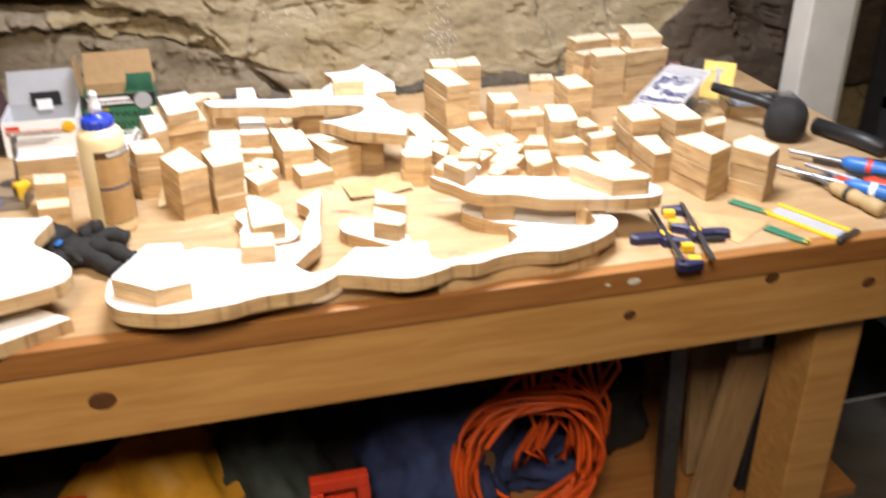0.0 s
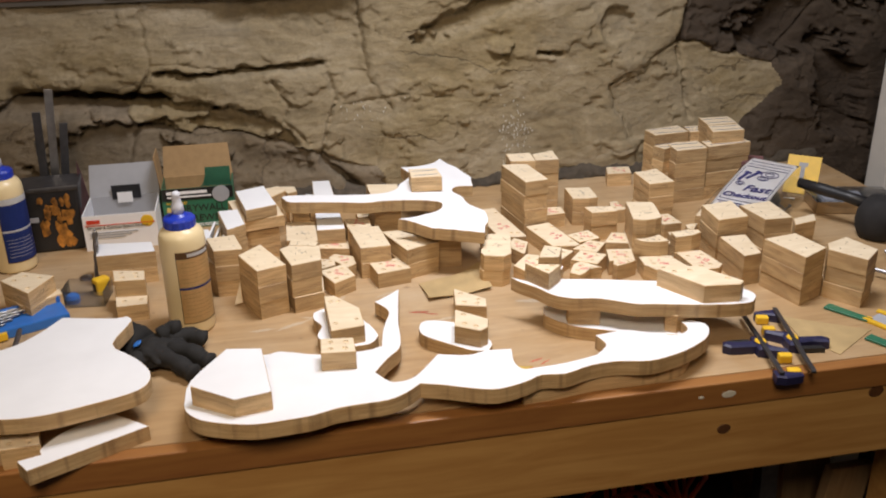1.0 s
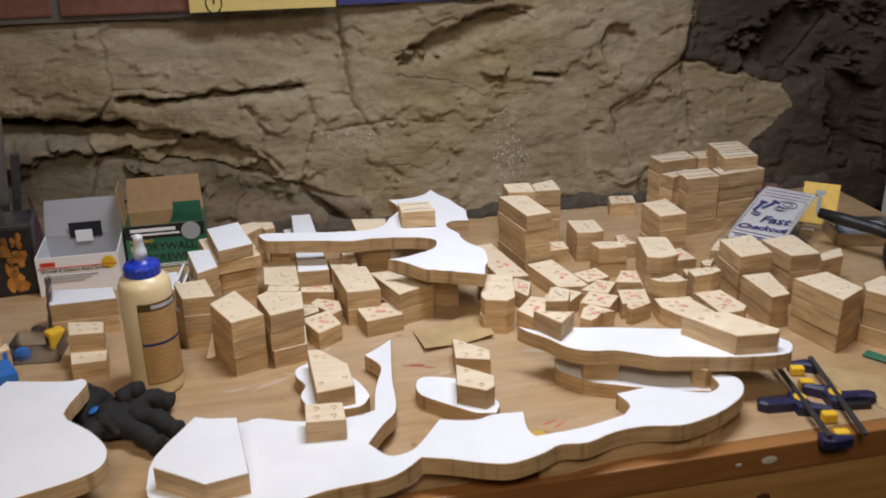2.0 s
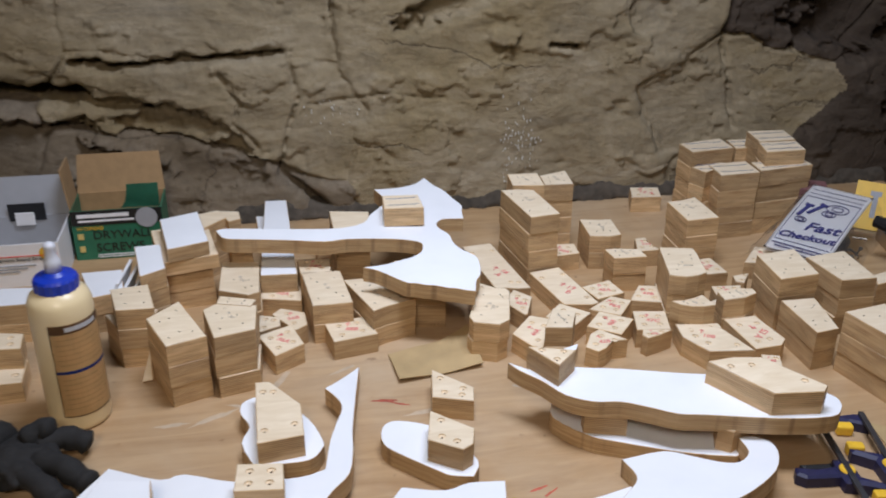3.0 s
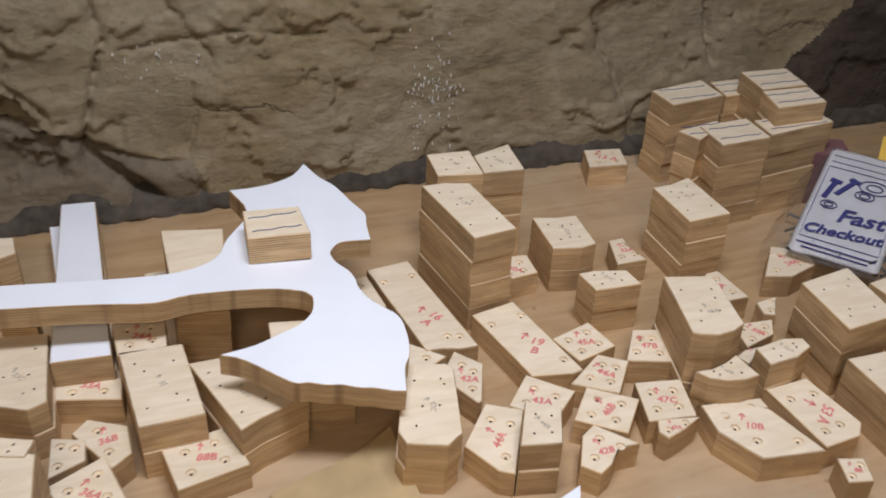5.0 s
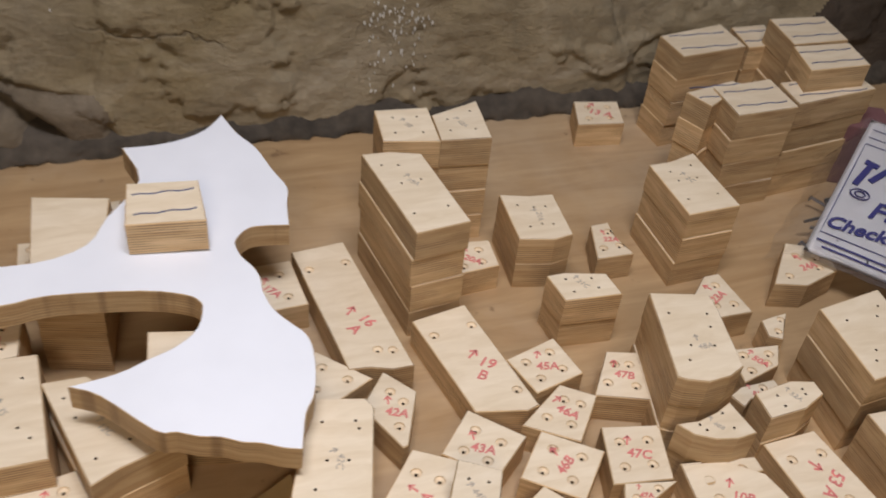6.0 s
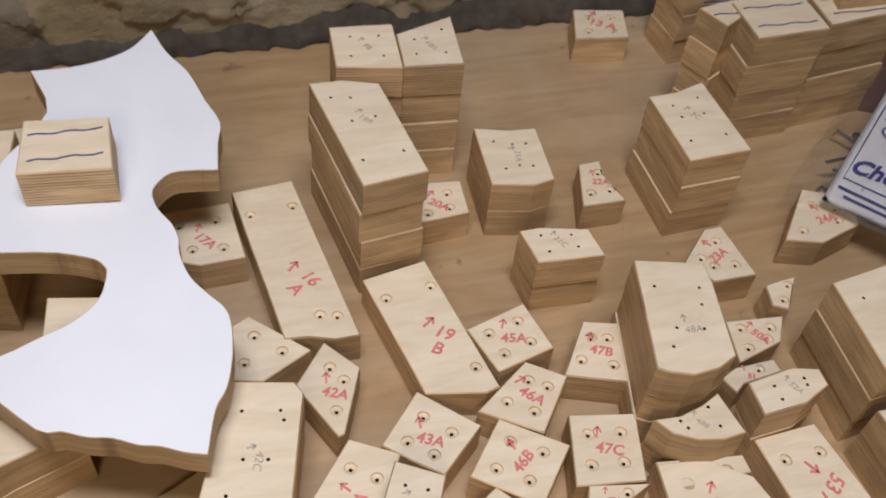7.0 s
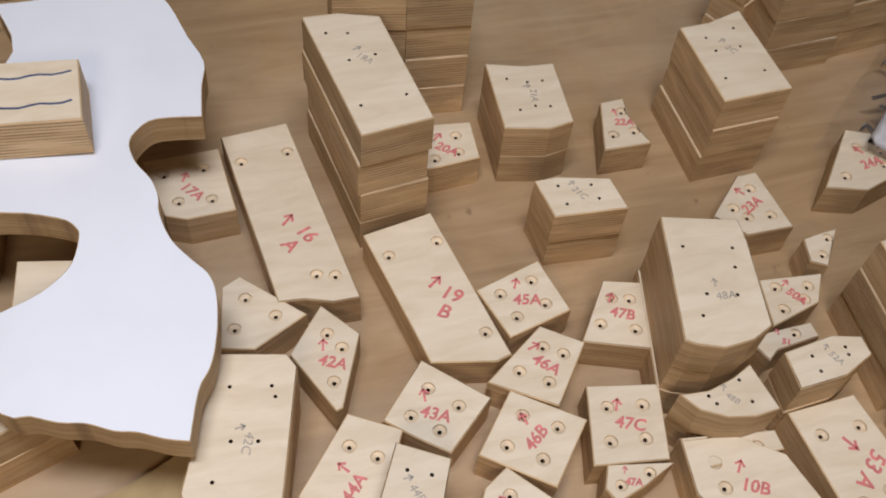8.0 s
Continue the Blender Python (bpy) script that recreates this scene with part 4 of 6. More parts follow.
block([(0.2735, 0.3555), (0.3018, 0.3597), (0.3174, 0.3557), (0.3172, 0.3451), (0.2989, 0.3371), (0.2723, 0.335)], 2, 0, 'hole', '52A')
block([(0.2147, 0.3334), (0.2639, 0.3271), (0.264, 0.3163), (0.2175, 0.3157)], 1, 0, 'sink', '49C')
block([(0.2146, 0.3319), (0.2422, 0.3287), (0.2633, 0.3138), (0.2766, 0.265), (0.2276, 0.2715), (0.2114, 0.3048)], 1, 0, 'sink', '10B')
block([(0.2744, 0.334), (0.3135, 0.3361), (0.3218, 0.2819), (0.3115, 0.2709), (0.2795, 0.2679)], 1, 0, 'sink', '53 A')
block([(0.1745, 0.328), (0.2072, 0.3219), (0.1892, 0.3139), (0.1731, 0.3089), (0.1693, 0.317)], 1, 0, 'sink', '47A')
block([(0.2792, 0.257), (0.2979, 0.2511), (0.2904, 0.2312), (0.2717, 0.2352)], 1, 0, 'sink', '8B')
block([(0.3398, 0.3952), (0.3927, 0.4036), (0.3867, 0.3371), (0.3363, 0.3319)], 3, 0, 'hole', '')
block([(0.3936, 0.3779), (0.4475, 0.3852), (0.4444, 0.3143), (0.4011, 0.3151)], 3, 0, 'hole', '')
block([(0.3361, 0.3249), (0.3772, 0.3239), (0.3659, 0.2566), (0.3375, 0.2518)], 2, 0, 'hole', '')
block([(0.3624, 0.2482), (0.4147, 0.2572), (0.4276, 0.2005), (0.3823, 0.1762)], 3, 0, 'hole', '')
block([(0.4392, 0.2159), (0.4763, 0.2301), (0.4926, 0.1806), (0.4583, 0.1525), (0.4283, 0.1964)], 3, 0, 'hole', '')
block([(0.4797, 0.3648), (0.5222, 0.3771), (0.5088, 0.3509), (0.4686, 0.3411)], 2, 0, 'raw', '')
block([(0.3348, 0.4328), (0.346, 0.4348), (0.3582, 0.436), (0.3402, 0.4123), (0.3312, 0.4174)], 1, 0, 'sink', '')
block([(0.3832, 0.7224), (0.4544, 0.7361), (0.4553, 0.6919), (0.3867, 0.6832)], 4, 0, 'pile', '')
block([(0.3855, 0.6292), (0.4443, 0.635), (0.4432, 0.5895), (0.3841, 0.5856)], 4, 0, 'pile', '')
block([(0.4457, 0.592), (0.5313, 0.604), (0.5294, 0.6304), (0.4487, 0.6269)], 4, 0, 'pile', '')
block([(0.4774, 0.7003), (0.5343, 0.6977), (0.5289, 0.6527), (0.4725, 0.6525)], 5, 0, 'pile', '')
block([(0.4698, 0.6497), (0.5261, 0.6479), (0.5203, 0.6099), (0.4602, 0.6087)], 5, 0, 'pile', '')
block([(0.4636, 0.7314), (0.501, 0.7324), (0.4881, 0.6935), (0.4596, 0.6925)], 4, 0, 'pile', '')
block([(0.3598, 0.6288), (0.41, 0.6401), (0.4186, 0.6325), (0.3706, 0.605)], 4, 0, 'pile', '')
block([(-0.174, 0.403), (-0.1266, 0.4123), (-0.1173, 0.3713), (-0.1664, 0.3613)], 1, 0, 'sink', '88B')
block([(-0.2476, 0.3884), (-0.2104, 0.4071), (-0.1985, 0.3635), (-0.2297, 0.3431)], 1, 0, 'sink', '36A')
block([(-0.2449, 0.4347), (-0.222, 0.4267), (-0.2226, 0.4063), (-0.2471, 0.3962)], 1, 0, 'sink', '')
block([(-0.2314, 0.4351), (-0.2207, 0.4472), (-0.1939, 0.4325), (-0.1925, 0.4048), (-0.2063, 0.3941)], 1, 0, 'sink', '36B')
block([(-0.1943, 0.4851), (-0.1482, 0.4832), (-0.1409, 0.4026), (-0.1857, 0.4012)], 2, 0, 'hole', '35')
block([(-0.2381, 0.5051), (-0.1942, 0.4961), (-0.1963, 0.4616), (-0.2447, 0.4748)], 1, 0, 'sink', '33A')
block([(-0.287, 0.5292), (-0.2424, 0.5237), (-0.2431, 0.4452), (-0.2559, 0.4397), (-0.2892, 0.4563)], 2, 0, 'hole', '33C')
block([(-0.2327, 0.7192), (-0.203, 0.7173), (-0.199, 0.4851), (-0.2419, 0.488)], 2, 0, 'white', '')
block([(-0.2472, 0.7223), (-0.2033, 0.7205), (-0.2009, 0.6373), (-0.2424, 0.6413)], 1, 0, 'white', '')
block([(-0.1977, 0.5223), (-0.1575, 0.5194), (-0.1591, 0.4832), (-0.195, 0.482)], 2, 0, 'sink', '34A')
block([(-0.1467, 0.4599), (-0.1212, 0.4601), (-0.07, 0.401), (-0.1056, 0.3883), (-0.1205, 0.3802)], 2, 0, 'hole', '12C')
block([(-0.3571, 0.3605), (-0.3265, 0.3933), (-0.2946, 0.3152), (-0.3328, 0.3007)], 3, 0, 'hole', '')
block([(-0.301, 0.3713), (-0.2828, 0.3865), (-0.2451, 0.3715), (-0.2469, 0.3222), (-0.2876, 0.3111)], 3, 0, 'hole', '37')
block([(-0.2841, 0.3987), (-0.2453, 0.3836), (-0.2509, 0.3694), (-0.2876, 0.3815)], 3, 0, 'hole', '')
block([(-0.4021, 0.4354), (-0.3626, 0.4418), (-0.351, 0.3851), (-0.3905, 0.386)], 3, 0, 'hole', '')
block([(-0.4088, 0.4211), (-0.3524, 0.4253), (-0.3603, 0.3915), (-0.3908, 0.3873)], 2, 0, 'hole', '')
block([(-0.3877, 0.5423), (-0.3577, 0.5445), (-0.3467, 0.4772), (-0.3731, 0.4605)], 3, 0, 'white', '')
block([(-0.4506, 0.5322), (-0.4036, 0.5334), (-0.3957, 0.4759), (-0.4292, 0.4655)], 2, 0, 'white', '')
block([(-0.568, 0.5086), (-0.4854, 0.4999), (-0.477, 0.461), (-0.559, 0.4603)], 2, 0, 'white', '')
block([(-0.5299, 0.4048), (-0.4866, 0.3956), (-0.4835, 0.3646), (-0.5236, 0.368)], 2, 0, 'sink', '')
block([(-0.5311, 0.4026), (-0.4954, 0.4111), (-0.4845, 0.3833), (-0.4809, 0.3382), (-0.5207, 0.3377)], 1, 0, 'sink', '')
block([(-0.6767, 0.4069), (-0.6535, 0.4313), (-0.6079, 0.4084), (-0.6314, 0.3559)], 2, 0, 'sink', '')
block([(-0.6647, 0.3927), (-0.6054, 0.4146), (-0.5987, 0.3977), (-0.6444, 0.3651)], 1, 0, 'sink', '')
block([(-0.3197, 0.628), (-0.2925, 0.6381), (-0.2807, 0.6126), (-0.31, 0.5817)], 3, 0, 'raw', '')
block([(-0.2945, 0.6381), (-0.2661, 0.632), (-0.2635, 0.6074), (-0.2784, 0.601)], 3, 0, 'raw', '')
block([(-0.2927, 0.6417), (-0.2694, 0.6376), (-0.2648, 0.6121), (-0.2868, 0.6088)], 2, 0, 'raw', '')
block([(-0.0722, 0.2901), (-0.0359, 0.2498), (-0.0409, 0.2269), (-0.0801, 0.2409)], 1, 0, 'sink', '')
block([(-0.0908, 0.1946), (-0.0556, 0.1601), (-0.0614, 0.1386), (-0.0721, 0.1318), (-0.1003, 0.1513)], 1, 0.018, 'sink', '')
block([(-0.25, 0.2699), (-0.2363, 0.269), (-0.2082, 0.2262), (-0.2074, 0.1779), (-0.2491, 0.172)], 1, 0.018, 'sink', '')
block([(-0.2647, 0.1271), (-0.227, 0.122), (-0.2275, 0.0887), (-0.267, 0.0928)], 1, 0.0334, 'sink', '')
block([(-0.4076, 0.0476), (-0.3712, 0.1215), (-0.3317, 0.1135), (-0.3237, 0.0177), (-0.3617, 0.0101)], 1, 0.0362, 'white', '')
block([(0.1698, 0.1712), (0.1974, 0.1741), (0.2229, 0.1692), (0.2591, 0.1141), (0.251, 0.1062), (0.2052, 0.1111)], 1, 0.0568, 'sink', '')
block([(0.0103, 0.2266), (0.0545, 0.2127), (0.0307, 0.1891)], 1, 0.0568, 'sink', '')
block([(0.0528, 0.1797), (0.0927, 0.1659), (0.0886, 0.1542), (0.0507, 0.1659)], 1, 0.018, 'raw', '')
block([(0.1694, 0.1404), (0.2092, 0.1326), (0.1736, 0.1131), (0.1621, 0.1218)], 1, 0.018, 'raw', '')
block([(-0.1281, 0.6589), (-0.0966, 0.6602), (-0.1044, 0.6177), (-0.1277, 0.6197)], 1, 0, 'sink', '')
block([(-0.1692, 0.6216), (-0.1409, 0.6207), (-0.1355, 0.5891), (-0.1688, 0.59)], 1, 0, 'sink', '')
block([(-0.6074, 0.0666), (-0.5669, 0.0587), (-0.5598, 0.028), (-0.5986, 0.0255)], 1, 0, 'sink', '')
block([(0.3172, 0.7372), (0.3599, 0.7307), (0.3502, 0.6934), (0.305, 0.6981)], 1, 0, 'sink', '13 A')
block([(-0.0862, 0.5636), (-0.0417, 0.5597), (-0.0408, 0.5174), (-0.089, 0.5213)], 1, 0.0844, 'pile', '')
block([(-0.364, 0.5843), (-0.3118, 0.6003), (-0.2974, 0.5147), (-0.3497, 0.5053)], 2, 0, 'raw', '')
block([(-0.3737, 0.5954), (-0.3063, 0.6076), (-0.2888, 0.5126), (-0.3542, 0.4974)], 1, 0.0502, 'raw', '', 0.018)
block([(-0.3601, 0.5857), (-0.3153, 0.6041), (-0.2984, 0.5121), (-0.3444, 0.4959)], 1, 0.0684, 'white', '', 0.018)
# Supports under the raised boards.
block([(-0.2753, 0.5603), (-0.2501, 0.5552), (-0.2494, 0.5239), (-0.2745, 0.529)], 2, 0, "raw", "", 0.0356)
block([(-0.0841, 0.478), (-0.0291, 0.4679), (-0.0341, 0.4114), (-0.0888, 0.4215)], 2, 0, "raw", "", 0.0300)
block([(-0.1506, 0.6086), (-0.1, 0.5982), (-0.1093, 0.5038), (-0.1494, 0.5141)], 2, 0, "raw", "", 0.0365)
block([(-0.3583, 0.0369), (-0.31, 0.0367), (-0.3111, 0.0962), (-0.3597, 0.0964)], 1, 0, "raw", "", 0.0172)
block([(-0.0972, 0.0355), (-0.0586, 0.0352), (-0.0584, 0.065), (-0.0972, 0.0651)], 1, 0, "raw", "", 0.0172)
block([(0.0965, 0.0492), (0.1352, 0.049), (0.1356, 0.0688), (0.0968, 0.0691)], 1, 0, "raw", "", 0.0172)
block([(-0.5348, 0.1162), (-0.4862, 0.1159), (-0.4879, 0.1663), (-0.5368, 0.1665)], 1, 0, "raw", "", 0.0365)
block([(-0.6608, 0.1161), (-0.6122, 0.1157), (-0.6135, 0.1667), (-0.6636, 0.167)], 1, 0, "raw", "", 0.0365)


# ---- the white boards ----


def board(points, top, thick, label, cuts=3, mats=None, slope=(0.0, 0.0)):
    cx, cy = sum(p[0] for p in points) / len(points), sum(p[1] for p in points) / len(points)
    local = spline([(x - cx, y - cy) for x, y in points], cuts)
    ob = link("white_board", slab(local, thick, (), 0.0004), mats or [WHITE, EDGE_THIN])
    ob.matrix_basis = pose(cx, cy, top - thick, math.degrees(math.atan(slope[1])), -math.degrees(math.atan(slope[0])), 0)
    tagged(ob, label, "cut board", "white laminated plywood cut-outs")
    return ob


board([(-0.2909, 0.5307), (-0.2801, 0.5355), (-0.2433, 0.5321), (-0.1974, 0.5268), (-0.1456, 0.5243), (-0.1148, 0.5361), (-0.1022, 0.5602), (-0.0798, 0.5958), (-0.0891, 0.6335), (-0.067, 0.6345), (-0.0471, 0.6394), (-0.03, 0.6491), (-0.0163, 0.6667), (-0.0082, 0.6424), (0.0029, 0.6228), (0.0108, 0.5955), (0.0176, 0.5751), (0.0145, 0.5577), (0.0122, 0.536), (-0.0033, 0.5375), (-0.0141, 0.5368), (-0.0221, 0.5296), (-0.0248, 0.5225), (-0.0225, 0.5111), (-0.0161, 0.4994), (-0.0135, 0.4884), (-0.0138, 0.4782), (-0.01, 0.4626), (-0.0021, 0.4499), (0.0047, 0.4408), (0.0074, 0.431), (0.0067, 0.416), (0.0041, 0.402), (0.0005, 0.3914), (-0.0053, 0.3817), (-0.0111, 0.3594), (-0.0211, 0.3625), (-0.0319, 0.3677), (-0.0408, 0.37), (-0.0516, 0.3755), (-0.0626, 0.3782), (-0.0735, 0.3832), (-0.0844, 0.3864), (-0.1104, 0.4145), (-0.1266, 0.424), (-0.1007, 0.4289), (-0.0846, 0.4359), (-0.0681, 0.4431), (-0.0557, 0.4546), (-0.0512, 0.4697), (-0.0525, 0.4764), (-0.0599, 0.4826), (-0.0848, 0.4901), (-0.136, 0.4947), (-0.1639, 0.4907), (-0.1999, 0.4971), (-0.2348, 0.5026), (-0.2696, 0.507), (-0.2816, 0.5108), (-0.2867, 0.5193)], 0.9819, 0.018, 'white axe-shaped laminated cut-out raised on blocks', 3, slope=(-0.0305, 0.0497))
board([(-0.4169, 0.0573), (-0.4165, 0.0452), (-0.4121, 0.03), (-0.3971, 0.0116), (-0.3691, -0.0025), (-0.3414, -0.0102), (-0.313, -0.0092), (-0.2846, -0.0063), (-0.259, 0.0021), (-0.2324, 0.0052), (-0.2029, 0.0071), (-0.1819, 0.0178), (-0.1636, 0.0349), (-0.1389, 0.0251), (-0.1144, 0.012), (-0.0889, 0.0022), (-0.0698, 0.0042), (-0.0476, 0.0116), (-0.0282, 0.0212), (-0.0016, 0.0178), (0.0313, 0.0294), (0.0649, 0.0315), (0.0998, 0.0236), (0.1328, 0.031), (0.1587, 0.0421), (0.189, 0.063), (0.2045, 0.0874), (0.2047, 0.104), (0.1938, 0.1145), (0.1802, 0.1145), (0.1787, 0.0927), (0.1634, 0.0802), (0.1471, 0.0834), (0.1229, 0.0989), (0.104, 0.1083), (0.064, 0.1032), (0.0677, 0.0785), (0.0583, 0.0638), (0.032, 0.0425), (-0.001, 0.0318), (-0.026, 0.0298), (-0.0447, 0.0408), (-0.0498, 0.0594), (-0.0436, 0.093), (-0.0744, 0.0963), (-0.0967, 0.0901), (-0.1313, 0.101), (-0.1535, 0.0688), (-0.1691, 0.0503), (-0.1855, 0.0449), (-0.196, 0.0494), (-0.2084, 0.0736), (-0.1883, 0.1067), (-0.1718, 0.1292), (-0.1653, 0.1654), (-0.1616, 0.2051), (-0.1448, 0.3116), (-0.1671, 0.2888), (-0.1829, 0.2754), (-0.1718, 0.2521), (-0.1697, 0.2334), (-0.1774, 0.2084), (-0.185, 0.1804), (-0.1922, 0.139), (-0.2155, 0.1316), (-0.267, 0.1351), (-0.3112, 0.1549), (-0.3315, 0.1508), (-0.3763, 0.1761), (-0.4129, 0.1047)], 0.9344, 0.018, 'long white curving cut-out with a forked tail', slope=(0, -0.062))
board([(-0.6281, 0.1842), (-0.5964, 0.2107), (-0.57, 0.2554), (-0.5098, 0.2398), (-0.4922, 0.2417), (-0.4859, 0.2264), (-0.5015, 0.1728), (-0.4811, 0.1434), (-0.469, 0.1283), (-0.4536, 0.0993), (-0.4537, 0.0724), (-0.4705, 0.0558), (-0.5141, 0.0412), (-0.5512, 0.0325), (-0.5945, 0.0336), (-0.6811, 0.0576), (-0.7268, 0.1223), (-0.6945, 0.1641)], 0.9550, 0.018, 'broad white laminated cut-out near the bench edge')
board([(-0.5804, 0.0111), (-0.5671, -0.0077), (-0.4552, 0.0471), (-0.496, 0.081), (-0.537, 0.0604), (-0.5601, 0.0309), (-0.5586, 0.0181)], 0.9180, 0.018, 'narrow white cut-out lying under a larger one')
board([(-0.0053, 0.2379), (0.0114, 0.223), (0.0291, 0.2359), (0.0576, 0.219), (0.1008, 0.2081), (0.1753, 0.1853), (0.2501, 0.1763), (0.275, 0.1363), (0.2804, 0.1225), (0.2741, 0.1088), (0.2581, 0.1), (0.2114, 0.1059), (0.1492, 0.1226), (0.1248, 0.1285), (0.1035, 0.1423), (0.0812, 0.1551), (0.0558, 0.1601), (0.0334, 0.1749), (0.0189, 0.2007), (0.0025, 0.222)], 0.9568, 0.018, 'white hull-shaped cut-out raised on blocks')
board([(0.0356, 0.2198), (0.0808, 0.2238), (0.1654, 0.2106), (0.219, 0.1605), (0.1838, 0.1137), (0.17, 0.1098), (0.1274, 0.1235), (0.077, 0.1479), (0.0537, 0.1617), (0.0295, 0.1941)], 0.9180, 0.018, 'white cut-out lying under the hull-shaped one')
board([(-0.2649, 0.2695), (-0.2524, 0.2795), (-0.2357, 0.2805), (-0.2026, 0.2357), (-0.1904, 0.1981), (-0.1921, 0.1854), (-0.2036, 0.1716), (-0.2288, 0.17), (-0.2531, 0.1701), (-0.2646, 0.2061), (-0.2573, 0.2308), (-0.2655, 0.2516)], 0.9180, 0.018, 'small white notched cut-out lying flat')
board([(0.0437, 0.245), (0.0556, 0.256), (0.0675, 0.2609), (0.0754, 0.2639), (0.0694, 0.252), (0.0595, 0.248), (0.0525, 0.2421)], 0.9545, 0.015, 'small curved white laminated offcut on a cut-out')
board([(-0.1367, 0.1981), (-0.131, 0.2119), (-0.1183, 0.2159), (-0.0918, 0.205), (-0.0712, 0.1853), (-0.0555, 0.1441), (-0.064, 0.1229), (-0.0834, 0.1278), (-0.0951, 0.1377), (-0.1257, 0.1677), (-0.1356, 0.1814)], 0.9180, 0.018, 'white oval cut-out lying flat')
board([(-0.0478, 0.0254), (-0.0124, 0.0272), (0.0287, 0.0335), (0.0686, 0.0347), (0.1158, 0.0353), (0.1522, 0.0453), (0.1711, 0.0653), (0.165, 0.085), (0.09, 0.09), (0.02, 0.075), (-0.05, 0.07)], 0.918, 0.018, 'white wavy cut-out lying under the long one')

# ---- glue bottles ----


def glue_bottle(x, y, turn, half_label, label, lean=0):
    """A squeeze bottle: shouldered body, ribbed cap, clear nozzle, printed label."""
    ob = anchor("glue_bottle", pose(x, y, BENCH, 0, lean, turn) @ Matrix.Diagonal((1.02, 1.02, 0.925, 1)))
    tagged(ob, label, "glue bottle", "glue bottles")
    r = 0.0285
    prof = [(r * 0.88, 0.0), (r * 0.97, 0.002), (r, 0.006), (r, 0.135), (r * 0.985, 0.143), (r * 0.90, 0.150), (r * 0.72, 0.1545), (r * 0.62, 0.157)]
    part("body", lathe(prof, 40), GLUE, ob, "cream plastic body", True)
    bm = lathe([(0.0185, 0.1552), (0.0195, 0.1562), (0.0195, 0.1665), (0.0180, 0.1690), (0.0120, 0.1712), (0.0085, 0.1745)], 36)
    for v in bm.verts:
        if v.co.z < 0.167:
            a = math.atan2(v.co.y, v.co.x)
            v.co.x *= 1 + 0.018 * math.cos(18 * a)
            v.co.y *= 1 + 0.018 * math.cos(18 * a)
    cap = part("cap", bm, BLUE_CAP, ob, "blue ribbed screw cap")
    part("nozzle", lathe([(0.0078, 0.1745), (0.0072, 0.186), (0.0060, 0.188), (0.0048, 0.198), (0.0056, 0.2), (0.0050, 0.203), (0.0022, 0.2055)], 20), NOZZLE, cap, "cloudy clear nozzle", True)

    def wrap(name, a0, a1, z0, z1, d, mat, parent):
        bm = bmesh.new()
        n = 14
        lo, hi = [], []
        for i in range(n + 1):
            a = radians(a0 + (a1 - a0) * i / n)
            c, s = (r + d) * math.cos(a), (r + d) * math.sin(a)
            lo.append(bm.verts.new((c, s, z0)))
            hi.append(bm.verts.new((c, s, z1)))
        for i in range(n):
            bm.faces.new((lo[i], lo[i + 1], hi[i + 1], hi[i]))
        bmesh.ops.solidify(bm, geom=list(bm.faces), thickness=0.0002)
        return part(name, bm, mat, parent)

    base = wrap("label", -58, 58, 0.020, 0.128, 0.0003, LABEL_BLUE if half_label else LABEL_TAN, ob)
    wrap("label_band", -58, 58, 0.118, 0.128, 0.0006, LABEL_INK if not half_label else PAPER, base)
    wrap("label_band", -58, 58, 0.072, 0.0755, 0.0006, LABEL_BLUE if not half_label else PAPER, base)
    for a0 in (-58, 56.5):
        wrap("label_border", a0, a0 + 1.5, 0.020, 0.128, 0.0006, LABEL_INK, base)
    wrap("label_border", -58, 58, 0.020, 0.0212, 0.0006, LABEL_INK, base)
    wrap("brand_bar", -30, 34, 0.1205, 0.1255, 0.0009, PAPER, base)
    rows = 15 if not half_label else 6
    for k in range(rows):
        z = 0.030 + 0.0058 * k
        if 0.070 < z < 0.078:
            continue
        wrap("text_bar", -50 + (k * 7) % 5, 20 + (k * 13) % 30, z, z + 0.0006, 0.0006, LABEL_TEXT if not half_label else PAPER, base)
    return ob


glue_bottle(-0.422, 0.304, -48, False, "cream glue bottle with blue cap and tan printed label")
glue_bottle(-0.6938, 0.5633, -40, True, "cream glue bottle with blue cap and blue label")

# ---- screw cartons ----


def carton(name, x0, x1, y0, y1, z1, skin, inner, label, flap, m=None):
    """An open carton: four walls and a floor, with the rear flap standing up."""
    ob = anchor(name, m or pose((x0 + x1) / 2, y0, BENCH))
    w, d, h, t = (x1 - x0) / 2, y1 - y0, z1, 0.0016
    tagged(ob, label, "carton", "screw cartons")
    front = part("front_panel", cuboid((-w, 0, 0), (w, t, h)), skin, ob)
    part("side_panel", cuboid((-w, t, 0), (-w + t, d - t, h)), skin, ob)
    part("side_panel", cuboid((w - t, t, 0), (w, d - t, h)), skin, ob)
    part("back_panel", cuboid((-w, d - t, 0), (w, d, h)), inner, ob)
    part("floor_panel", cuboid((-w + t, t, 0), (w - t, d - t, t)), inner, ob)
    bm = cuboid((-w, 0, 0), (w, t, flap), 0)
    for v in bm.verts:
        if v.co.z > flap * 0.5:
            v.co.x *= 0.93
        v.co = pose(0, d, h, -16) @ v.co
    part("rear_flap", bm, inner, ob)
    return ob, front, w, d, h


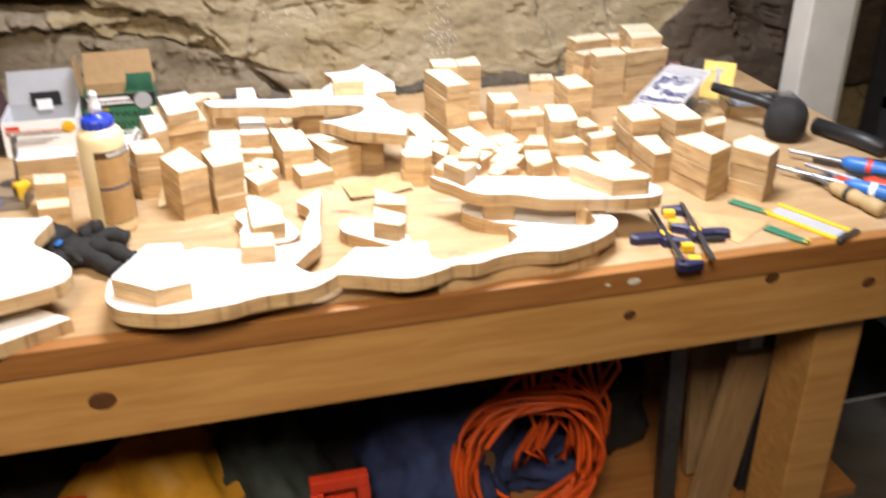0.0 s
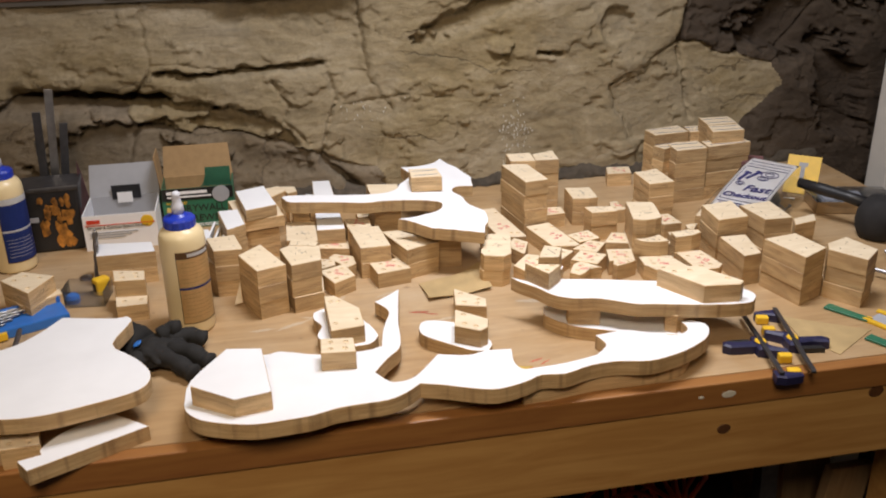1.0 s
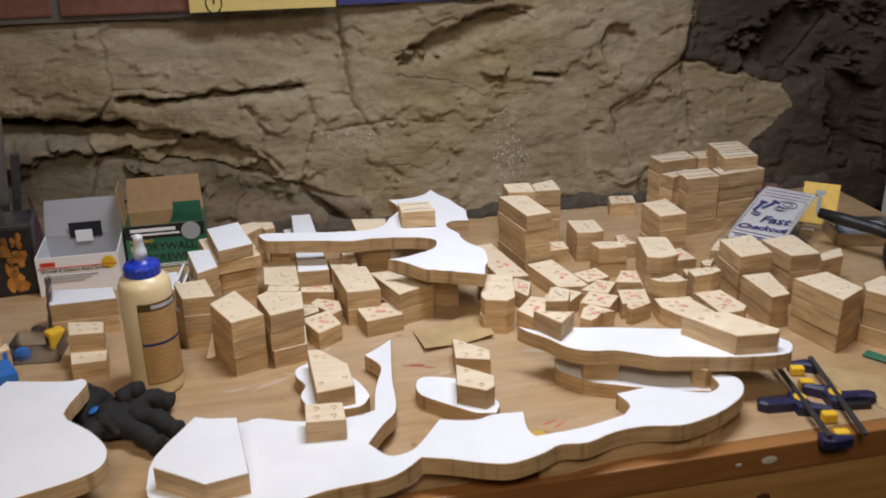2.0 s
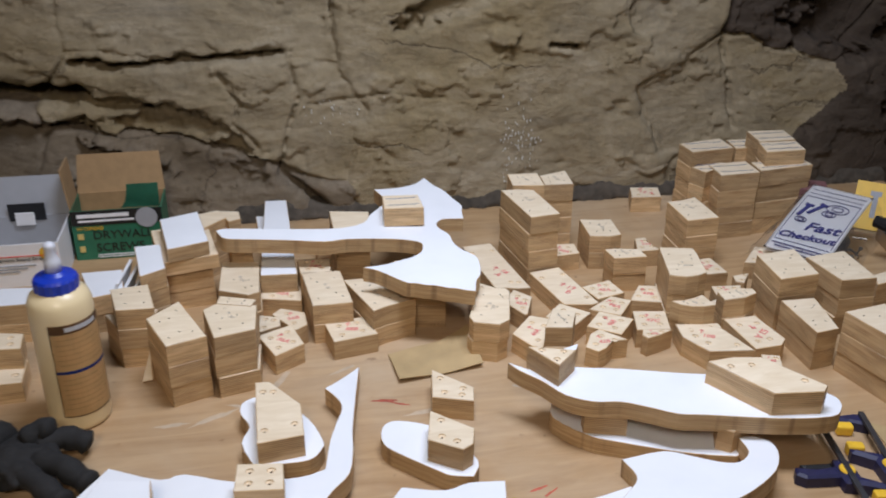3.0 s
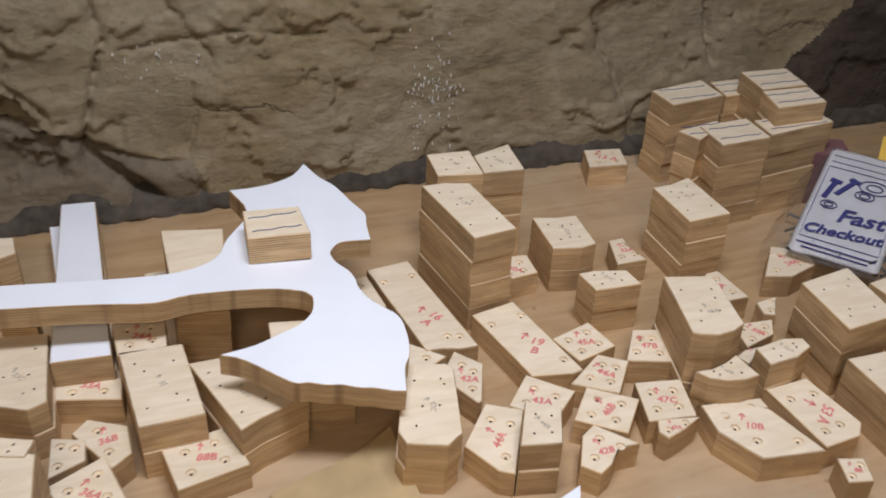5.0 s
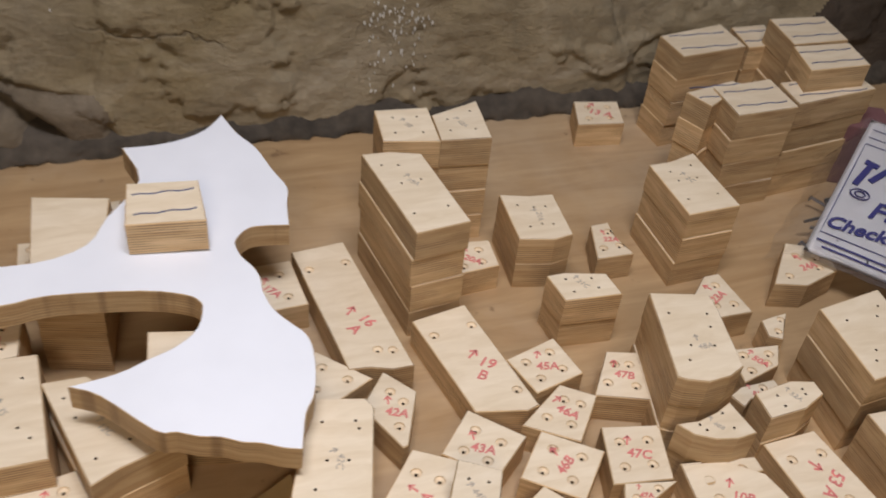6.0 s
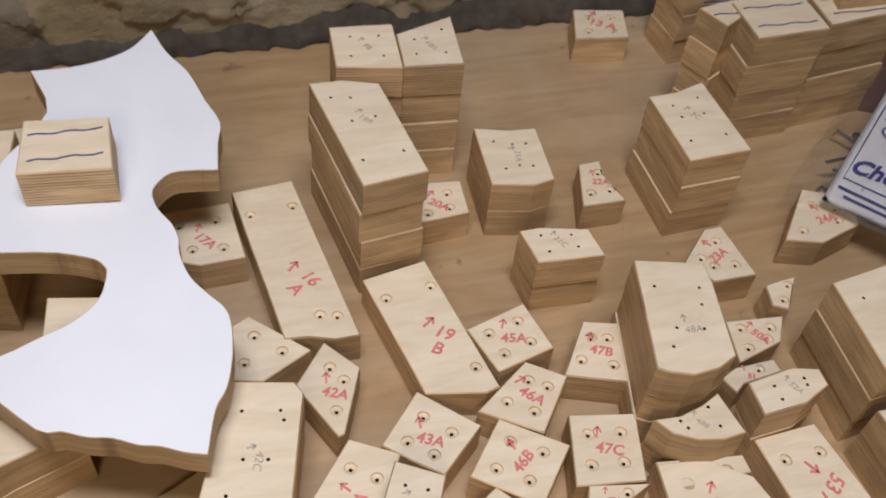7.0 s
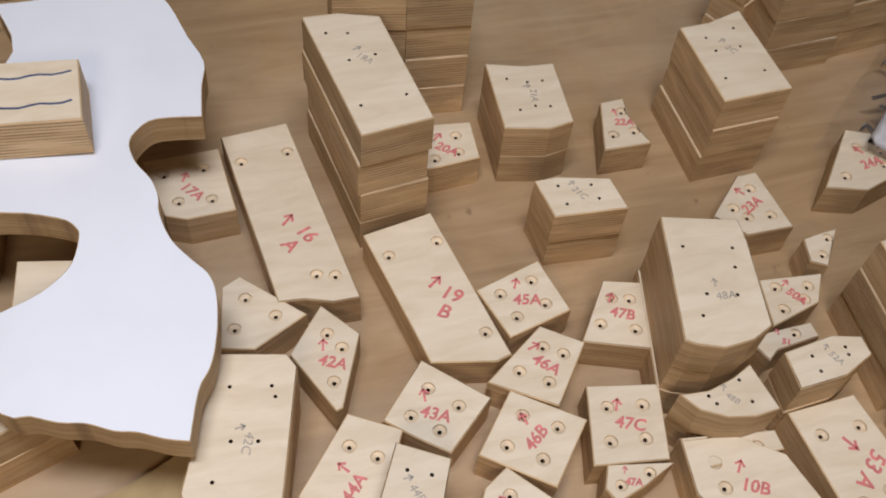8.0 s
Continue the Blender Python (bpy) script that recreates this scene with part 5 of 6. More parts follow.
def words(text, size, mat, parent, x, z, y=-0.0006, turn=0):
    return lettering(text, size, mat, parent, pose(x, y, z, 90) @ pose(0, 0, 0, 0, 0, turn), "lettering", 0.0003)


green_box, front, w, d, h = carton("green_screw_carton", -0.4821, -0.3667, 0.6674, 0.7344, 0.070, GREEN, CARD, "open green and black carton for drywall screws", 0.052)
part("black_band", cuboid((-w + 0.0005, -0.0009, 0.050), (w - 0.0005, -0.0001, h)), INK_BLACK, front)
part("brand_bar", cuboid((-w + 0.008, -0.0016, 0.0605), (w - 0.042, -0.0010, 0.0655)), PAPER, front)
part("brand_bar", cuboid((-w + 0.009, -0.0016, 0.0545), (w - 0.036, -0.0010, 0.0572)), PAPER, front)
part("round_emblem", lathe([(0.014, 0), (0.014, 0.0006)], 28, m=pose(w - 0.020, -0.0010, 0.057, 90)), PAPER_GREY, front, "round grey emblem")
part("brand_band", cuboid((-w + 0.0005, -0.0007, 0.0495), (w - 0.0005, -0.0001, h - 0.0005)), INK_BLACK, front, "black printed band")
words("HI-THREAD", 0.0065, YELLOW, front, -0.035, 0.045)
words("DRYWALL", 0.0165, INK_BLACK, front, 0.005, 0.0345)
words("SCREWS", 0.0165, INK_BLACK, front, 0.0, 0.0165)
for z in (0.034, 0.016):
    part("tick_box", cuboid((-w + 0.006, -0.0012, z - 0.004), (-w + 0.013, -0.0002, z + 0.004)), POSTER, front)
for z in (0.007, 0.004):
    part("text_bar", cuboid((-0.03, -0.0010, z - 0.001), (0.04, -0.0002, z)), PAPER, front)
bm = bmesh.new()
pts = [(w - 0.054 + 0.012 * math.sin(a), 0.030 * (1 - math.cos(a))) for a in np.linspace(0, math.pi * 0.5, 8)]
rim = [(x, z) for x, z in pts] + [(w - 0.002, pts[-1][1]), (w - 0.002, pts[0][1])]
bm.faces.new([bm.verts.new((x, 0.004 + 0.25 * z, h + z)) for x, z in rim])
bmesh.ops.solidify(bm, geom=list(bm.faces), thickness=0.001)
part("tuck_flap", bm, GREEN, green_box, "folded green tuck flap")
bm = cuboid((-0.0008, 0, 0), (0.0008, d * 0.8, 0.055))
for v in bm.verts:
    v.co = pose(-w, 0.006, h, 0, -5) @ v.co
part("side_flap", bm, CARD, green_box)

white_box, front, w, d, h = carton("white_screw_carton", -0.5983, -0.4869, 0.6019, 0.6949, 0.058, PAPER, PAPER_GREY, "open white carton for drywall screws with red lettering", 0.052)
part("red_brand_bar", cuboid((-w + 0.006, -0.0012, 0.045), (-w + 0.026, -0.0001, 0.051)), RED, front, "red brand block")
part("red_line", cuboid((-w + 0.002, -0.0010, 0.0415), (w - 0.002, -0.0001, 0.0425)), RED, front)
words("Drywall & Cement Board Screws", 0.0068, INK_BLACK, front, -0.004, 0.0375)
for k in range(3):
    part("text_bar", cuboid((-w + 0.008, -0.0010, 0.0285 - 0.004 * k), (w - 0.03 - 0.01 * k, -0.0001, 0.0300 - 0.004 * k)), PAPER_GREY, front)
part("seal", lathe([(0.010, 0), (0.0085, 0.0006)], 24, m=pose(w - 0.014, -0.0001, 0.044, 90)), YELLOW, front, "round gold seal")
slot = part("black_liner", cuboid((-0.020, d - 0.0032, 0.052), (0.026, d - 0.0017, 0.076), 0.0004), BLACK, white_box, "black handle cut-out")
part("tab", cuboid((-0.012, d - 0.0052, 0.046), (0.012, d - 0.0034, 0.064), 0.0006), PAPER, slot)
bm = bmesh.new()
flap = [bm.verts.new((-w - 0.0004 - 0.10 * (z - h), y, z)) for y, z in ((0.0, h), (d - 0.002, h), (d * 0.92, h + 0.045), (d * 0.78, h + 0.072), (d * 0.66, h + 0.060))]
bm.faces.new(flap)
bmesh.ops.solidify(bm, geom=list(bm.faces), thickness=0.0012)
part("side_flap", bm, PINK, white_box, "dull red-brown side flap standing open")

# Dark printed tin of kindling with steel bars standing behind it.
tin = anchor("black_tin_box", pose(-0.6468, 0.6424, BENCH, 0, 0, 4))
tagged(tin, "black printed tin box with orange flame picture", "tin box")
part("body", cuboid((-0.046, -0.03, 0), (0.046, 0.03, 0.105), 0.005), BLACK, tin)
part("rim", cuboid((-0.0475, -0.0315, 0.099), (0.0475, 0.0315, 0.108), 0.003), DARK_STEEL, tin)
rnd = random.Random(21)
for k in range(34):
    x, z = max(-0.022, min(0.030, rnd.gauss(0.008, 0.014))), 0.014 + 0.0023 * k
    s = rnd.uniform(0.004, 0.009)
    bm = bmesh.new()
    ring = [bm.verts.new((x + s * rnd.uniform(0.5, 1.0) * math.cos(a), -0.0304 - 0.0001 * k, z + 1.5 * s * rnd.uniform(0.5, 1.1) * math.sin(a))) for a in np.linspace(0, 2 * math.pi, 8, endpoint=False)]
    tip = bm.verts.new((x, -0.0312 - 0.0001 * k, z))
    for i in range(8):
        bm.faces.new((ring[i], ring[(i + 1) % 8], tip))
    part("flame_print", bm, FLAME, tin)
part("word_bar", cuboid((-0.040, -0.0308, 0.052), (-0.018, -0.0300, 0.060)), PAPER_GREY, tin)
for k, (x, hgt, lean) in enumerate(((-0.666, 0.225, 3), (-0.654, 0.262, 5), (-0.643, 0.20, 7), (-0.659, 0.17, -2))):
    bm = cuboid((-0.0062, -0.002, 0), (0.0062, 0.002, hgt * 0.92), 0.0005)
    ob = link("steel_bar", bm, STEEL if k % 2 else DARK_STEEL)
    ob.matrix_basis = pose(x, 0.690 + 0.006 * k, BENCH, 0, lean, 8 * k)
    tagged(ob, "grey flat steel bar standing upright", "steel bar", "steel bars behind the tin")

# Blue drill case, loose drill bits and a clear tray of oddments.
case = anchor("drill_bit_case", pose(-0.6478, 0.3495, BENCH, 0, 0, 24))
tagged(case, "open blue drill bit case with steel bits", "tool case")
part("tray", cuboid((-0.09, -0.022, 0), (0.06, 0.022, 0.014), 0.002), BLUE_TOOL, case)
part("hinge_rail", cuboid((-0.09, 0.022, 0), (0.06, 0.028, 0.022), 0.0015), BLUE_TOOL, case)
part("latch", cuboid((-0.05, -0.028, 0.002), (-0.02, -0.0221, 0.012), 0.001), YELLOW, case)


def drill_bit(length, r, m, label="twisted steel drill bit"):
    bm = bmesh.new()
    n = 44
    rings = []
    for i in range(n):
        z = length * i / (n - 1)
        flute = 0.35 if z > length * 0.32 else 0.0
        tip = min(1.0, (length - z) / (1.6 * r) + 0.05)
        ring = []
        for k in range(10):
            a = 2 * math.pi * k / 10
            q = r * tip * (1 - flute * max(0.0, math.cos(2 * (a - z / r * 0.75))))
            ring.append(bm.verts.new((q * math.cos(a), q * math.sin(a), z)))
        rings.append(ring)
    for a, b in zip(rings, rings[1:]):
        for k in range(10):
            bm.faces.new((a[k], a[(k + 1) % 10], b[(k + 1) % 10], b[k]))
    bm.faces.new(rings[0][::-1])
    bm.faces.new(rings[-1])
    ob = link("drill_bit", bm, STEEL, smooth=True)
    ob.matrix_basis = m
    tagged(ob, label, "drill bit", "drill bits")
    return ob


for k in range(5):
    drill_bit(0.085 + 0.008 * k, 0.0016 + 0.0005 * k, pose(-0.737, 0.299 + 0.009 * k, BENCH + 0.0165 + 0.0004 * k, 0, 90, 24))
drill_bit(0.085, 0.0042, pose(-0.5649, 0.4701, BENCH, 0, 6, 30), "stout steel auger bit standing on end")
drill_bit(0.09, 0.0035, pose(-0.6356, 0.3025, BENCH + 0.020, 78, 0, 10))
tray = anchor("clear_parts_tray", pose(-0.5719, 0.4206, BENCH, 0, 0, -6))
tagged(tray, "clear plastic tray with small coloured oddments", "tray")
for name, a, b in (("tray_floor", (-0.03, -0.025, 0), (0.03, 0.025, 0.001)), ("tray_side", (-0.03, -0.025, 0.001), (0.03, -0.024, 0.022)), ("tray_side", (-0.03, 0.024, 0.001), (0.03, 0.025, 0.022)), ("tray_side", (-0.03, -0.024, 0.001), (-0.029, 0.024, 0.022)), ("tray_side", (0.029, -0.024, 0.001), (0.03, 0.024, 0.022))):
    part(name, cuboid(a, b), CLEAR, tray)
tape = anchor("tape_measure", pose(-0.5535, 0.4363, BENCH + 0.001, 0, 0, 35))
tagged(tape, "small yellow tape measure in a tray", "tape measure")
part("shell", cuboid((-0.011, -0.009, 0), (0.011, 0.009, 0.024), 0.004), YELLOW, tape)
part("grip", cuboid((-0.0118, -0.005, 0.004), (0.0118, 0.005, 0.018), 0.002), BLACK, tape)
tagged(link("blue_stopper", lathe([(0.009, BENCH + 0.001), (0.010, BENCH + 0.008), (0.007, BENCH + 0.013)], 18, m=Matrix.Translation((-0.590, 0.414, 0))), BLUE_TOOL), "small blue plastic stopper in a tray", "stopper")
tagged(link("steel_washer", lathe([(0.008, 0), (0.009, 0.001), (0.009, 0.003), (0.004, 0.004)], 20, m=pose(-0.5849, 0.4946, BENCH, 0, 0, 0)), STEEL), "round steel collar lying on the bench", "collar")

# ---- work gloves ----


def glove():
    ob = anchor("work_glove", pose(-0.4605, 0.2186, BENCH, 0, 0, -30))
    tagged(ob, "crumpled black rubber-dipped work glove", "glove")
    bm = bmesh.new()
    bmesh.ops.create_icosphere(bm, subdivisions=4, radius=1.0)
    for v in bm.verts:
        n = noise.fractal(v.co * 2.2, 1.0, 2.0, 4)
        v.co = Vector((v.co.x * 0.036, v.co.y * 0.031, max(-0.0145, v.co.z * 0.016))) * (1 + 0.28 * n)
        v.co.z = max(0.0, v.co.z + 0.0145)
    part("palm", bm, GLOVE, ob, "", True)
    paths = [[(0.015, -0.012, 0.016), (0.040, -0.020, 0.017), (0.062, -0.026, 0.012), (0.074, -0.029, 0.0105)],
             [(0.018, 0.004, 0.018), (0.045, 0.004, 0.020), (0.066, 0.002, 0.0125), (0.080, 0.000, 0.0105)],
             [(0.005, 0.020, 0.018), (0.020, 0.036, 0.022), (0.032, 0.044, 0.016), (0.040, 0.048, 0.0105)],
             [(-0.010, -0.020, 0.014), (-0.004, -0.045, 0.014), (0.004, -0.060, 0.0105)],
             [(-0.006, 0.018, 0.024), (0.004, 0.030, 0.032), (0.016, 0.032, 0.030)]]
    for p in paths:
        q = []
        for a, b in zip(p, p[1:]):
            for k in range(5):
                q.append(Vector(a).lerp(Vector(b), k / 5))
        q.append(Vector(p[-1]))
        n = len(q)
        rad = [0.0108 * (1 + 0.10 * math.sin(i * 1.1)) * (1 if i < n - 2 else (0.8 if i == n - 2 else 0.4)) for i in range(n)]
        part("finger", tube(q, rad, 14), GLOVE, ob, "", True)
    bm = lathe([(0.026, -0.012), (0.030, 0.0), (0.028, 0.012), (0.029, 0.020)], 28, m=pose(-0.036, 0.004, 0.020, 0, -75) @ Matrix.Diagonal((0.6, 1, 1, 1)))
    cuff = part("cuff", bm, GLOVE, ob, "", True)
    part("badge", lathe([(0.006, 0), (0.0045, 0.001)], 18, m=pose(-0.018, -0.012, 0.0285, 15, -20)), BLUE_TOOL, ob, "small blue round badge")
    return ob


glove()

# ---- bar clamps ----


def bar_clamp(m, label):
    """A one-hand bar clamp lying flat: bar, fixed jaw, sliding body, grip, trigger, pads."""
    ob = anchor("bar_clamp", m @ Matrix.Diagonal((0.84, 0.92, 0.68, 1)))
    tagged(ob, label, "clamp", "bar clamps")
    part("bar", cuboid((-0.0032, -0.085, 0.0185), (0.0032, 0.092, 0.0235), 0.0006), DARK_STEEL, ob, "dark steel bar")
    jaw = slab([(-0.007, -0.086), (0.006, -0.089), (0.032, -0.083), (0.033, -0.075), (0.016, -0.074), (-0.006, -0.068)], 0.017, (), 0.003, 0, 0)
    fixed = part("fixed_jaw", jaw, NAVY, ob)
    part("pad", cuboid((0.014, -0.0735, 0.001), (0.033, -0.062, 0.016), 0.003), YELLOW, fixed, "yellow rubber pad")
    body = slab([(-0.008, -0.018), (0.007, -0.020), (0.033, -0.026), (0.034, -0.018), (0.012, -0.008), (0.009, 0.016), (-0.008, 0.018), (-0.010, 0.0)], 0.020, (), 0.004, 0, 0)
    slide = part("sliding_body", body, NAVY, ob)
    part("pad", cuboid((0.015, -0.038, 0.002), (0.034, -0.0265, 0.018), 0.003), YELLOW, slide, "yellow rubber pad")
    part("badge", lathe([(0.0085, 0.0201), (0.0075, 0.0222)], 24, m=Matrix.Translation((0.0, 0.0, 0))), YELLOW, slide, "round yellow badge")
    grip = slab([(-0.008, -0.008), (-0.046, -0.011), (-0.056, -0.005), (-0.053, 0.006), (-0.030, 0.004), (-0.008, 0.008)], 0.018, (), 0.003, 0, 0)
    part("grip", grip, NAVY, ob, "navy rubber grip")
    trig = slab([(-0.010, 0.010), (-0.040, 0.009), (-0.044, 0.015), (-0.009, 0.018)], 0.013, (), 0.003, 0, 0)
    part("trigger", trig, BLACK, ob)
    return ob


bar_clamp(pose(0.2697, 0.0780, BENCH, 0, 0, -11), "navy and yellow bar clamp lying on the bench")
bar_clamp(pose(0.3127, 0.0777, BENCH, 0, 0, 166), "navy and yellow bar clamp crossed over its twin")

# ---- kraft card, small offcuts ----
bm = bmesh.new()
rows = []
for j in range(9):
    v = j / 8
    row = []
    for i in range(13):
        u = i / 12
        x = (1 - v) * (-0.045 + 0.094 * u) + v * (-0.049 + 0.094 * u)
        y = (1 - v) * (-0.039 + 0.016 * u) + v * (0.018 + 0.026 * u)
        z = 0.0016 + 0.010 * max(0.0, u - 0.45) ** 2 * 3.0 * (0.4 + v) + 0.004 * (1 - u) ** 3 * (1 - v) + 0.0006 * math.sin(9 * u + 5 * v)
        row.append(bm.verts.new((x, y, z)))
    rows.append(row)
for j in range(8):
    for i in range(12):
        bm.faces.new((rows[j][i], rows[j][i + 1], rows[j + 1][i + 1], rows[j + 1][i]))
raised = bmesh.ops.extrude_face_region(bm, geom=list(bm.faces))["geom"]
bmesh.ops.translate(bm, vec=(0, 0, 0.0009), verts=[g for g in raised if isinstance(g, bmesh.types.BMVert)])
bmesh.ops.recalc_face_normals(bm, faces=list(bm.faces))
tagged(link("kraft_card_sheet", bm, KRAFT), "curled sheet of brown kraft card", "card").location = (-0.0587, 0.3422, BENCH + 0.0005)
shard = slab([(0, 0), (0.012, 0.004), (0.004, 0.034)], 0.003, (), 0.0003)
ob = link("wood_splinter", shard, [VENEER, EDGE])
ob.matrix_basis = pose(-0.3675, 0.3533, BENCH + 0.001, 62, 0, -25)
tagged(ob, "pale wood splinter leaning on a stack", "splinter")
for k, (x, lean) in enumerate(((-0.413, 16), (-0.406, 19), (-0.398, 22))):
    ob = link("white_strip", slab([(-0.0016, -0.032), (0.0016, -0.032), (0.0016, 0.032), (-0.0016, 0.032)], 0.055 - 0.004 * k, (), 0.0002, 0, 0), WHITE)
    ob.matrix_basis = pose(x, 0.515, BENCH + 0.001, 0, lean, -8)
    tagged(ob, "thin white laminated strip stood on edge", "strip", "white strips stood on edge")

# ---- plastic bag of fasteners and the things at the bench's far corner ----


def fastener_bag():
    """Paper slip sloping up out of the bag, clear film over it, fasteners under it."""
    ob = anchor("fastener_bag", pose(0.4355, 0.461, BENCH, 0, 0, -50))
    tagged(ob, "clear plastic bag with blue-printed white paper slip", "plastic bag")

    def rise(y):
        u = max(0.0, min(1.1, y / 0.165))
        return 0.034 + 0.034 * (1.5 * u - 0.5 * u * u)

    def sheet(x0, x1, y0, y1, lift, crumple, skirt, nx=26, ny=34):
        bm = bmesh.new()
        grid = []
        for j in range(ny + 1):
            y = y0 + (y1 - y0) * j / ny
            row = []
            for i in range(nx + 1):
                x = x0 + (x1 - x0) * i / nx
                w = (abs(noise.noise((x * 34, y * 30, 2.0))) * 0.010 + noise.noise((x * 80, y * 70, 5.0)) * 0.003) * crumple
                if skirt and abs(x) < 0.043:
                    w = 0.0
                z = rise(y) + lift + w
                over = max(0.0, abs(x) - 0.041) / 0.027
                if skirt and over > 0:
                    z = z + (0.008 + 0.02 * abs(noise.noise((y * 40, x * 20, 1.0))) - z) * min(1.0, over) ** 1.3
                row.append(bm.verts.new((x + 0.004 * crumple * noise.noise((y * 45, 3.0, x * 9)), y, z)))
            grid.append(row)
        for j in range(ny):
            for i in range(nx):
                bm.faces.new((grid[j][i], grid[j][i + 1], grid[j + 1][i + 1], grid[j + 1][i]))
        return bm

    film = part("bag_film", sheet(-0.066, 0.066, -0.012, 0.172, -0.0022, 0.8, True), CLEAR, ob, "crumpled clear film", True)
    film.visible_shadow = False
    bm = sheet(-0.041, 0.041, -0.008, 0.165, 0.0, 0.06, False, 14, 26)
    bmesh.ops.solidify(bm, geom=list(bm.faces), thickness=0.0004)
    slip = part("paper_slip", bm, PAPER, ob, "white paper slip", True)

    def on(y, x, turn=0.0):
        slope = math.degrees(math.atan2(rise(y + 0.004) - rise(y - 0.004), 0.008))
        return pose(x, y, rise(y) + 0.0016, slope, 0, 0) @ pose(0, 0, 0, 0, 0, turn)

    lettering("Fast", 0.027, POSTER_BLUE, slip, on(0.056, 0.010, 6), slant=0.3, bold=0.0005)
    lettering("Checkout", 0.0178, POSTER_BLUE, slip, on(0.031, -0.001, 6), slant=0.3, bold=0.0005)
    for y, w in ((0.0075, 0.036), (0.002, 0.030)):
        m = on(y, 0)
        bm = cuboid((-w, -0.0009, 0), (w, 0.0009, 0.0003))
        for v in bm.verts:
            v.co = m @ v.co
        part("text_bar", bm, POSTER_BLUE, slip)
    frame_pts = [(-0.036, 0.016), (-0.036, 0.05), (-0.036, 0.09), (-0.036, 0.128), (0.036, 0.128), (0.036, 0.09), (0.036, 0.05), (0.036, 0.016)]
    part("printed_border", tube([(x, y, rise(y) + 0.001) for x, y in frame_pts], 0.0005, 5, closed=True), POSTER_BLUE, slip)
    for y in (0.138, 0.150):
        part("printed_border", tube([(-0.036 + 0.012 * i, y, rise(y) + 0.001) for i in range(7)], 0.0004, 5), POSTER_BLUE, slip)
    for y, x, r in ((0.108, 0.012, 0.0145), (0.108, 0.012, 0.0075), (0.092, 0.006, 0.009), (0.092, 0.006, 0.005), (0.066, -0.022, 0.0075), (0.066, -0.022, 0.004)):
        m = on(y, x)
        part("ring_drawing", tube([m @ Vector((r * math.cos(a), 0.75 * r * math.sin(a), 0.0)) for a in np.linspace(0, 2 * math.pi, 20, endpoint=False)], 0.0006, 5, closed=True), POSTER_BLUE, slip)
    for x, y, a in ((-0.026, 0.092, -10), (-0.012, 0.100, -24)):
        m = on(y, x, a)
        bm = cuboid((-0.0026, -0.018, -0.0008), (0.0026, 0.010, 0.0002))
        cuboid((-0.0058, 0.010, -0.0008), (0.0058, 0.0155, 0.0002), bm=bm)
        for v in bm.verts:
            v.co = m @ v.co
        part("bolt_drawing", bm, POSTER_BLUE, slip)
    # Loose screws and a dark bundle under the slip.
    shake = random.Random(14)
    for _ in range(26):
        x, y = shake.uniform(-0.05, 0.055), shake.uniform(0.0, 0.14)
        a, l = shake.uniform(0, math.pi), shake.uniform(0.008, 0.013)
        z = 0.004 + shake.uniform(0, 0.35) * rise(y) + (0.024 if y < 0.03 else 0)
        dx, dy = l * math.cos(a), l * math.sin(a)
        bm = tube([(x - dx, y - dy, z), (x + dx, y + dy, z + shake.uniform(-0.002, 0.004))], 0.0014, 6)
        tube([(x + dx, y + dy, z), (x + dx * 1.1, y + dy * 1.1, z)], 0.003, 8, bm)
        part("screw", bm, STEEL, ob)
    bm = bmesh.new()
    bmesh.ops.create_icosphere(bm, subdivisions=3, radius=1)
    for v in bm.verts:
        n = noise.fractal(v.co * 3, 1, 2, 3)
        v.co = Vector((v.co.x * 0.038, 0.095 + v.co.y * 0.045, max(0.0, 0.020 + v.co.z * 0.025))) * (1 + 0.08 * n)
        v.co.z = max(0, v.co.z)
    part("fastener_bundle", bm, DARK_STEEL, ob, "dark fasteners showing through", True)
    return ob


fastener_bag()
ob = link("red_carton", cuboid((-0.03, -0.02, 0), (0.03, 0.02, 0.062), 0.002), PINK)
ob.matrix_basis = pose(0.5342, 0.6167, BENCH, 0, 0, -25)
tagged(ob, "small dull red carton behind the bag", "carton")
ycard = anchor("yellow_screw_packet", pose(0.6254, 0.58, BENCH + 0.030, 58, 0, -38))
tagged(ycard, "yellow screw packet card leaning on the pile", "packet")
part("card", cuboid((-0.028, -0.03, 0), (0.028, 0.04, 0.0012)), YELLOW, ycard)
part("screw_print", cuboid((-0.004, -0.012, 0.0013), (0.003, 0.020, 0.0018)), PAPER_GREY, ycard)
part("screw_print", cuboid((-0.008, 0.020, 0.0013), (0.007, 0.027, 0.0018)), PAPER_GREY, ycard)
part("prop", cuboid((-0.02, -0.035, -0.03), (0.02, 0.03, -0.001), 0.002), KRAFT, ycard)
box = anchor("flat_brown_carton", pose(0.668, 0.4987, BENCH, 0, 0, -14))
tagged(box, "flat brown carton in clear wrapping", "carton")
part("carton_body", cuboid((-0.065, -0.035, 0), (0.065, 0.035, 0.022), 0.002), CARD, box)
part("wrapping", cuboid((-0.068, -0.038, 0.0225), (0.068, 0.038, 0.0245), 0.001), CLEAR, box)
part("paper_label", cuboid((-0.05, -0.025, 0.0222), (0.02, 0.02, 0.0226)), PAPER_GREY, box)

